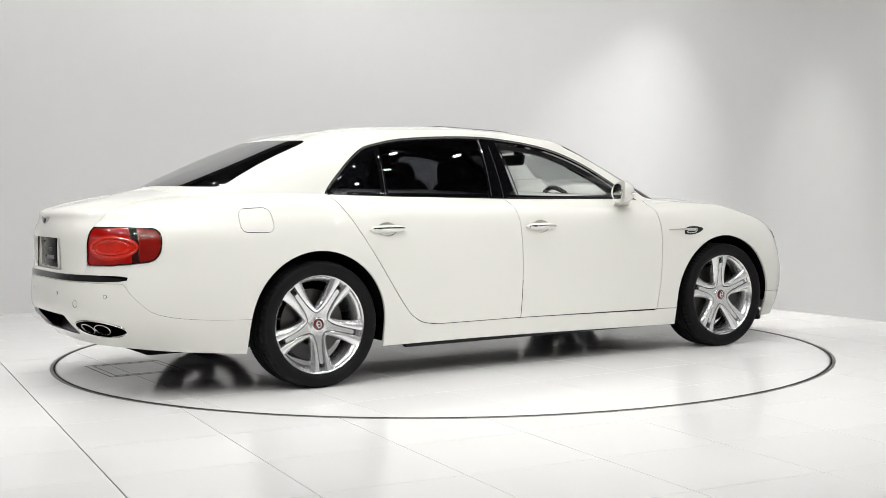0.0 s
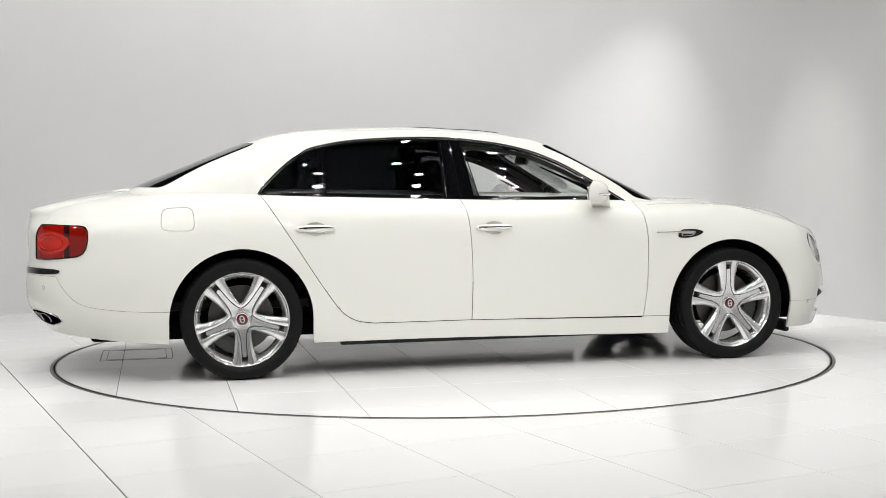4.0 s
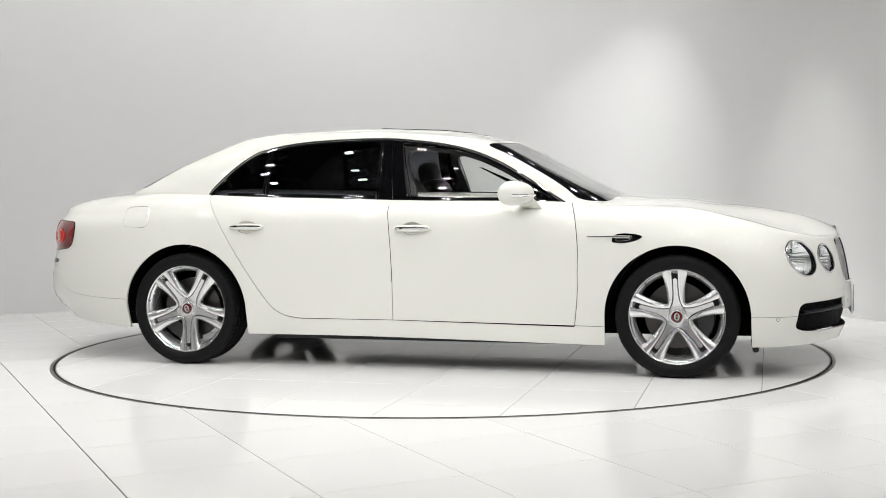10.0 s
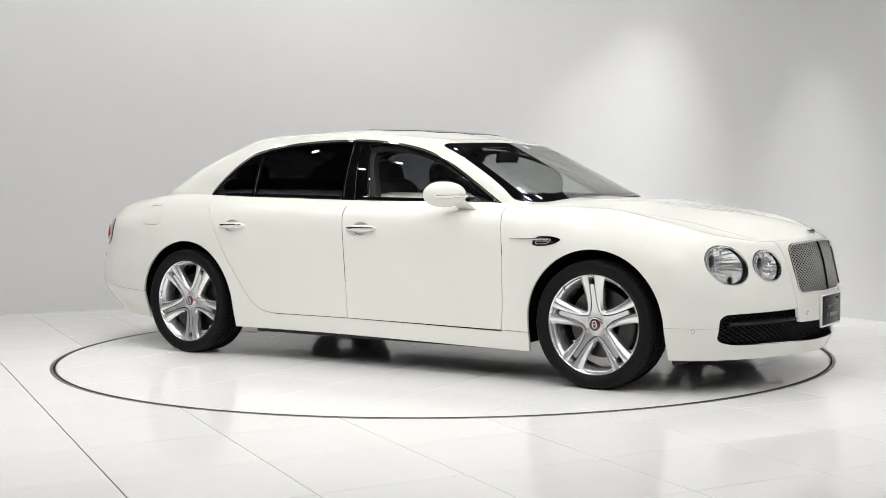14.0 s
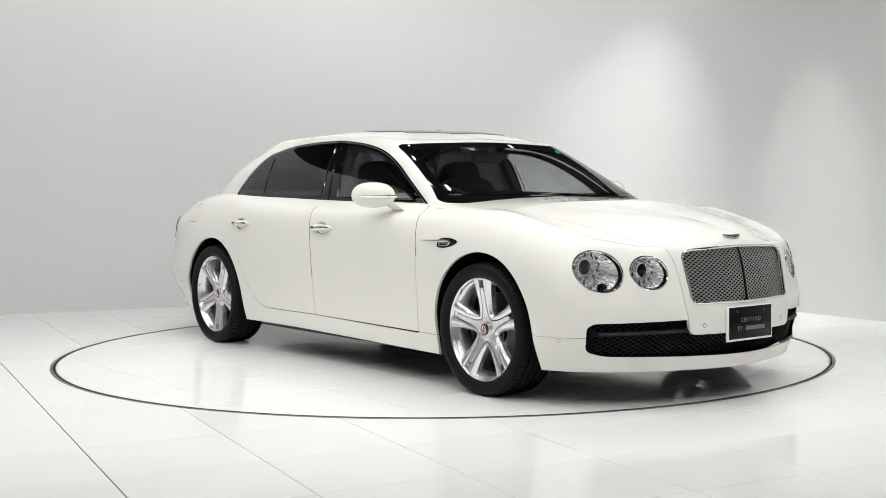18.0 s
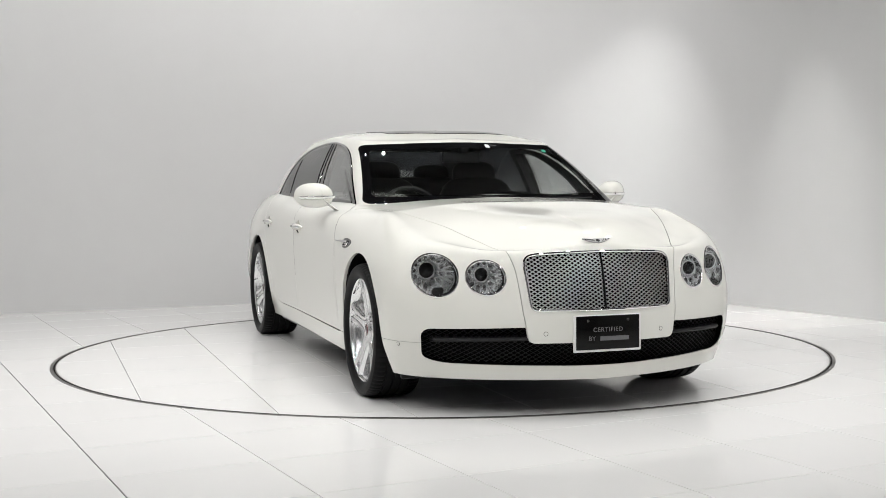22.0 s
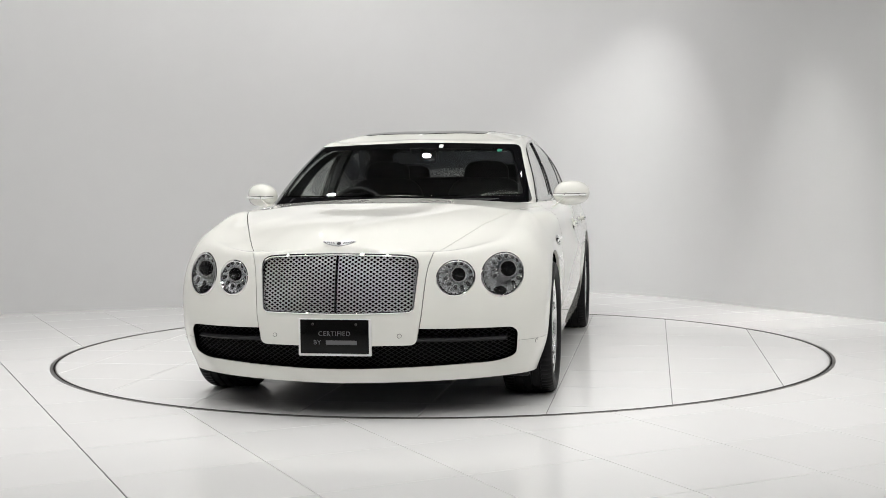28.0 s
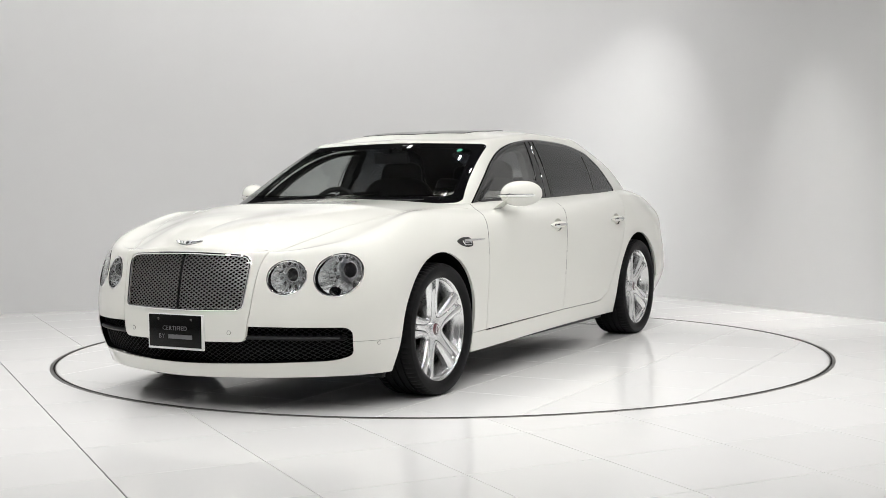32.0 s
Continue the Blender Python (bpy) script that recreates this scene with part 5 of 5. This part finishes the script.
    lathe(bm, [(0.0, 0.0052), (0.009, 0.0045), (0.0115, 0.001), (0.0115, -0.002), (0.0, -0.002)], badge_m @ pose(0, -0.001, 0) @ pose(0, 0, 0, 90), 24, closed=False)
    part("badge_disc", bm, BLACK, badge, "dark round centre")


def lettering(text, size):
    cu = bpy.data.curves.new("lettering", "FONT")
    cu.body, cu.size, cu.extrude, cu.align_x, cu.align_y, cu.space_character = text, size, 0.0006, "CENTER", "CENTER", 1.12
    ob = new("work", cu)
    me = bpy.data.meshes.new_from_object(ob.evaluated_get(bpy.context.evaluated_depsgraph_get()))
    bpy.data.objects.remove(ob)
    return me


def build_plate(m, name):
    """A dealer's plate: white holder, black plate, two bolts, silver lettering; m has z outwards, y up."""
    bm = bmesh.new()
    box(bm, (0.352, 0.176, 0.014), m @ pose(0, 0, -0.002), 0.005)
    holder = part(name, bm, PLATEWHITE, CAR, "black plate with silver lettering in a white holder")
    bm = bmesh.new()
    box(bm, (0.330, 0.160, 0.004), m @ pose(0, 0.004, 0.0065), 0.0015)
    face = part("plate_face", bm, PLATEBLACK, holder, "gloss black plate")
    for x in (-0.104, 0.104):
        bm = bmesh.new()
        lathe(bm, [(0.0, 0.0035), (0.004, 0.003), (0.0065, 0.0), (0.0, 0.0)], m @ pose(x, 0.062, 0.0085) @ pose(0, 0, 0, 90), 14, closed=False)
        part("bolt", bm, STEEL, holder, "round bolt")
    for text, x, y, size in (("CERTIFIED", 0.0, 0.017, 0.0305), ("BY", -0.083, -0.024, 0.0305)):
        me = lettering(text, size)
        me.transform(m @ pose(x, y, 0.0092))
        part("lettering", me, PLATESILVER, holder, "silver capital letters", smooth=0)
    bm = bmesh.new()
    box(bm, (0.150, 0.0205, 0.0012), m @ pose(0.034, -0.024, 0.0092))
    part("name_bar", bm, PLATESILVER, holder, "silver bar")
    return holder


def build_rear():
    for s in (1, -1):
        lens = PANELS["tail"][s]
        lo, hi = (0.5, 1.3) if s > 0 else (-1.3, -0.5)
        base = None
        for name, x0, x1, mat, lab in (("tail_light", -3.0, -2.522, MIDRED, "bright red wraparound tail light with oval rings"), ("dark_band", -2.522, -2.488, DEEPRED, "dark red band"),
                                       ("side_lens", -2.488, -2.2, SIDERED, "dark red side lens")):
            piece = boolean(lens.copy(), solid([(x0, 0.5), (x1 - 0.0005, 0.5), (x1 - 0.0005, 1.1), (x0, 1.1)], lo, hi, "y"), "INTERSECT")
            ob = part(name, piece, mat, CAR if base is None else base, lab)
            base = base or ob
        bm = bmesh.new()
        decal(bm, BODY, [(y * s, z) for y, z in ellipse(0.660, 0.798, 0.108, 0.066, 40)], "ahead", -1, 0.0008, 0.003)
        part("oval_lens", bm, RED, base, "bright red oval lens")
        for k, f in enumerate((1.0, 0.72)):
            bm = bmesh.new()
            pts = [BODY.ahead(y * s, z, -1, 0.001) for y, z in ellipse(0.665, 0.80, 0.100 * f, 0.050 * f, 40)]
            tube(bm, pts, 0.006, 6, True, up=(1, 0, 0))
            part("oval_ring", bm, RED, base, "raised red oval ring")
        # one closed seal round the lens: over the rear face, then round the side
        join_top, join_low = abs(BODY.side(-2.61, 0.903, s).y) - 0.004, abs(BODY.side(-2.60, 0.711, s).y) - 0.004
        seal = [BODY.ahead(y * s, 0.9035, -1, 0.001) for y in np.linspace(0.545, join_top, 10)]
        seal += [BODY.side(x, z, s, 0.001) for x, z in rounded([(-2.60, 0.904)] + TAIL_SIDE + [(-2.58, 0.7105)], [0, 0.025, 0.03, 0.04, 0.04, 0, 0])]
        seal += [BODY.ahead(y * s, 0.7065, -1, 0.001) for y in np.linspace(join_low, 0.555, 10)]
        seal += [BODY.ahead(0.540 * s, z, -1, 0.001) for z in np.linspace(0.722, 0.888, 8)]
        bm = bmesh.new()
        tube(bm, seal, 0.0045, 6, True)
        part("lamp_seal", bm, PIANO, base, "black edge seal")
        # twin exhaust tips set into an oval opening on each side of the bumper
        bm = bmesh.new()
        tube(bm, [BODY.ahead(y, z, -1, 0.0) for y, z in ellipse(s * 0.562, 0.368, 0.163, 0.046, 40)], 0.005, 6, True, up=(1, 0, 0))
        tips = part("exhaust_surround", bm, CHROME, CAR, "oval chrome exhaust surround")
        bm = bmesh.new()
        rows = []
        for depth, f in ((0.002, 0.98), (0.06, 0.85), (0.065, 0.02)):
            rows.append([bm.verts.new(BODY.ahead(y, z, -1) + Vector((depth, (s * 0.562 - y) * (1 - f), (0.368 - z) * (1 - f)))) for y, z in ellipse(s * 0.562, 0.368, 0.164, 0.047, 40)])
        grid_faces(bm, rows, close_v=True)
        part("exhaust_housing", bm, DARK, tips)
        for cy in (0.505, 0.607):
            p = BODY.ahead(cy * s, 0.368, -1)
            m = on_skin(BODY, "ahead", cy * s, 0.366, -1, -0.056) @ Matrix.Diagonal((1.45, 1.0, 1, 1)) @ pose(0, 0, 0, 90)
            bm = bmesh.new()
            lathe(bm, [(0.0, 0.02), (0.032, 0.02), (0.0325, 0.056), (0.0345, 0.056), (0.0355, 0.0)], m, 32, closed=False)
            tip = part("exhaust_tip", bm, PIANO, tips, "oval dark exhaust tip")
            bm = bmesh.new()
            lathe(bm, [(0.0322, 0.054), (0.0335, 0.0585), (0.036, 0.057), (0.0362, 0.045), (0.034, 0.048)], m, 36)
            part("tip_rim", bm, BRIGHT, tip, "dark chrome rim")
        for y, z in ((0.25, 0.545), (0.675, 0.545)):
            m = on_skin(BODY, "ahead", y * s, z, -1) @ pose(0, 0, 0, 90)
            bm = bmesh.new()
            lathe(bm, [(0.0, 0.0022), (0.0085, 0.0022), (0.0088, -0.004), (0.0, -0.004)], m, 20, closed=False)
            disc = part("parking_sensor", bm, PAINT, CAR, "round rear parking sensor")
            bm = bmesh.new()
            lathe(bm, [(0.0092, 0.0012), (0.0112, 0.0012), (0.0112, -0.003), (0.0092, -0.003)], m, 20)
            part("sensor_gap", bm, SEAL, disc)
    bm = bmesh.new()
    box(bm, (0.02, 0.95, 0.20), pose(-2.58, 0, 0.37), 0.005)
    part("diffuser", bm, BLACK, CAR, "black rear diffuser")
    bm = bmesh.new()
    box(bm, (0.10, 0.70, 0.014), pose(-2.66, 0, 0.422), 0.004)
    part("diffuser_lip", bm, PIANO, CAR, "gloss black lip over the diffuser")
    # painted cover over the towing eye
    bm = bmesh.new()
    lathe(bm, [(0.0195, 0.0006), (0.0205, 0.0006), (0.0205, -0.003), (0.0195, -0.003)], on_skin(BODY, "ahead", -0.475, 0.500, -1) @ pose(0, 0, 0, 90), 28)
    part("towing_eye_gap", bm, SEAL, CAR, "thin round gap of the towing-eye cover")
    # glossy dark ledge between boot lid and bumper
    bm = bmesh.new()
    rows = []
    for i in range(61):
        y = -0.755 + 1.51 * i / 60
        half = 0.0165 * (1 - abs(y / 0.76) ** 24) ** 0.5
        mid = 0.638
        rows.append([bm.verts.new(BODY.ahead(y, mid + half * f, -1) + Vector((-d, 0, 0))) for f, d in ((-1.0, -0.006), (-1.0, 0.003), (0.0, 0.006), (1.0, 0.003), (1.0, -0.006))])
    grid_faces(bm, rows)
    part("boot_ledge", bm, PIANO, CAR, "gloss black ledge under the boot lid")
    # plate niche
    bm = bmesh.new()
    prism(bm, rounded([(0.31, 0.66), (0.28, 0.855), (-0.28, 0.855), (-0.31, 0.66)], 0.03), -2.735, -2.72, "x")
    part("plate_niche", bm, PAINT, CAR)
    build_plate(Matrix.Translation((-2.745, 0, 0.757)) @ pose(0, 0, 0, 90, 0, -90) @ pose(0, 0, 0, 0, 0, 0), "rear_plate")
    bm = bmesh.new()
    badge_m = on_skin(BODY, "ahead", 0.0, 0.937, -1, 0.004)
    wing = smooth_path([(0.0, 0.017), (0.03, 0.0135), (0.055, 0.018), (0.078, 0.020), (0.062, 0.004), (0.038, -0.010), (0.016, -0.018), (0.0, -0.024)], 4)
    prism(bm, wing + [(-x, y) for x, y in reversed(wing[1:-1])], -0.004, 0.003, "z")
    bm.transform(badge_m)
    badge = part("boot_badge", bm, BRIGHT, CAR, "winged chrome boot badge")
    bm = bmesh.new()
    lathe(bm, [(0.0, 0.0052), (0.012, 0.0045), (0.0145, 0.001), (0.0145, -0.002), (0.0, -0.002)], badge_m @ pose(0, -0.003, 0.002) @ pose(0, 0, 0, 90), 24, closed=False)
    part("badge_disc", bm, BLACK, badge, "dark round centre")


def build_interior():
    bm = bmesh.new()
    box(bm, (3.1, 1.5, 0.06), pose(-0.45, 0, 0.42), 0.02)
    part("cabin_floor", bm, LEATHER, CAR)
    bm = bmesh.new()
    rows = []
    for i in range(17):
        y = -0.74 + 1.48 * i / 16
        crown = 0.03 * (1 - (y / 0.74) ** 2)
        rows.append([bm.verts.new((x, y, z + crown)) for x, z in ((1.12, 0.90), (1.08, 0.965), (0.92, 0.975), (0.72, 0.955), (0.62, 0.915), (0.60, 0.80), (0.72, 0.60), (1.12, 0.60))])
    grid_faces(bm, rows, close_v=True)
    bm.faces.new(rows[0]), bm.faces.new(rows[-1][::-1])
    part("dashboard", bm, LEATHER, CAR, "black leather dashboard")

    def pillow(size, m, e=0.55):
        """A softly rounded block."""
        b, rows = bmesh.new(), []

        def soft(c):
            return math.copysign(abs(c) ** e, c)
        for i in range(1, 12):
            v = -math.pi / 2 + math.pi * i / 12
            rows.append([b.verts.new(m @ Vector((size[0] / 2 * soft(math.cos(v)) * soft(math.cos(u)), size[1] / 2 * soft(math.cos(v)) * soft(math.sin(u)), size[2] / 2 * soft(math.sin(v)))))
                         for u in (2 * math.pi * j / 24 for j in range(24))])
        grid_faces(b, rows, close_v=True)
        b.faces.new(rows[0][::-1]), b.faces.new(rows[-1])
        return b

    def cushion(size, m, bevel):
        b = bmesh.new()
        box(b, size, m, bevel, 4)
        return b
    for y in (0.345, -0.345):
        seat = part("front_seat", cushion((0.52, 0.52, 0.16), pose(0.18, y, 0.58, 0, -8), 0.06), LEATHER, CAR, "black leather front seat")
        part("backrest", pillow((0.18, 0.54, 0.66), pose(-0.17, y, 0.84, 0, -16), 0.5), LEATHER, seat)
        part("headrest", pillow((0.12, 0.31, 0.235), pose(-0.27, y, 1.160, 0, -10), 0.6), LEATHER, seat)
        b = bmesh.new()
        for d in (-0.07, 0.07):
            tube(b, [(-0.255, y + d, 1.03), (-0.265, y + d, 1.13)], 0.007, 8)
        part("headrest_post", b, CHROME, seat, "chrome headrest posts")
    bench = part("rear_seat", cushion((0.55, 1.36, 0.18), pose(-0.95, 0, 0.58, 0, -8), 0.06), LEATHER, CAR, "black leather rear bench")
    part("backrest", cushion((0.16, 1.36, 0.62), pose(-1.30, 0, 0.88, 0, -20), 0.07), LEATHER, bench)
    for y in (0.40, -0.40):
        part("headrest", pillow((0.11, 0.29, 0.18), pose(-1.40, y, 1.185, 0, -10), 0.6), LEATHER, bench)
    part("parcel_shelf", cushion((0.55, 1.25, 0.03), pose(-1.68, 0, 1.075), 0.01), LEATHER, CAR)
    # steering wheel, on the car's right
    m = Matrix.Translation((0.58, -0.37, 0.922)) @ pose(0, 0, 0, 0, -24, 0) @ pose(0, 0, 0, 0, 0, 90)
    bm = bmesh.new()
    tube(bm, [m @ Vector((0.185 * math.cos(a), 0, 0.185 * math.sin(a))) for a in (2 * math.pi * i / 40 for i in range(40))], 0.016, 10, True, up=(1, 0, 0.4))
    wheel = part("steering_wheel", bm, LEATHER, CAR, "black leather steering wheel")
    bm = bmesh.new()
    box(bm, (0.15, 0.05, 0.12), m, 0.02, 3)
    part("hub_pad", bm, LEATHER, wheel)
    bm = bmesh.new()
    for ends in (((0.06, 0), (0.175, 0.02)), ((-0.06, 0), (-0.175, 0.02)), ((0, -0.05), (0, -0.178))):
        tube(bm, [m @ Vector((ends[0][0], 0, ends[0][1])), m @ Vector((ends[1][0], 0, ends[1][1]))], 0.013, 8, flat=1.0)
    part("wheel_spokes", bm, BRIGHT, wheel, "dull metal spokes")
    bm = bmesh.new()
    box(bm, (0.03, 0.25, 0.075), pose(0.44, 0, 1.285, 0, 12), 0.012, 3)
    mirror = part("rear_view_mirror", bm, BLACK, CAR, "black interior mirror")
    bm = bmesh.new()
    box(bm, (0.05, 0.06, 0.05), pose(0.49, 0, 1.335, 0, 28), 0.012, 3)
    part("mirror_stem", bm, BLACK, mirror)
    # stickers on the inside of the windscreen
    bm = bmesh.new()
    decal(bm, CABIN, rounded([(0.150, 1.349), (0.150, 1.369), (0.176, 1.368), (0.176, 1.348)], 0.002), "ahead", 1, 0.0015, 0.001)
    part("inspection_sticker", bm, PAPER, CAR, "small white inspection sticker")
    bm = bmesh.new()
    decal(bm, CABIN, ellipse(0.535, 1.326, 0.016, 0.009, 24), "ahead", 1, 0.0015, 0.001)
    sticker = part("round_sticker", bm, STICKER, CAR, "small round green sticker")
    # wipers at the foot of the windscreen
    for y0, y1 in ((-0.60, 0.02), (0.02, 0.60)):
        bm = bmesh.new()
        tube(bm, [Vector((1.165 - 0.10 * (abs(y) / 0.7) ** 2, y, 1.022 + 0.004 * math.sin(3 * y))) for y in np.linspace(y0, y1, 14)], 0.009, 6)
        part("wiper", bm, BLACK, CAR, "black parked wiper")


build_handles()
build_vents()
build_mirrors()
build_headlights()
build_front()
build_plate(Matrix.Translation((2.527, 0, 0.398)) @ pose(0, 0, 0, 90, 0, 90), "front_plate")
build_rear()
build_interior()


# ---- movement: turntable and car turn together, clockwise from above ----
def motions():
    rows = []
    for i in range(17):
        t = 2.0 * i
        rows.append((t, pose(0, 0, 0, 0, 0, 32.038 - 4.71052 * t)))
    walk(TABLE, rows)
    walk(CAR, rows)


motions()
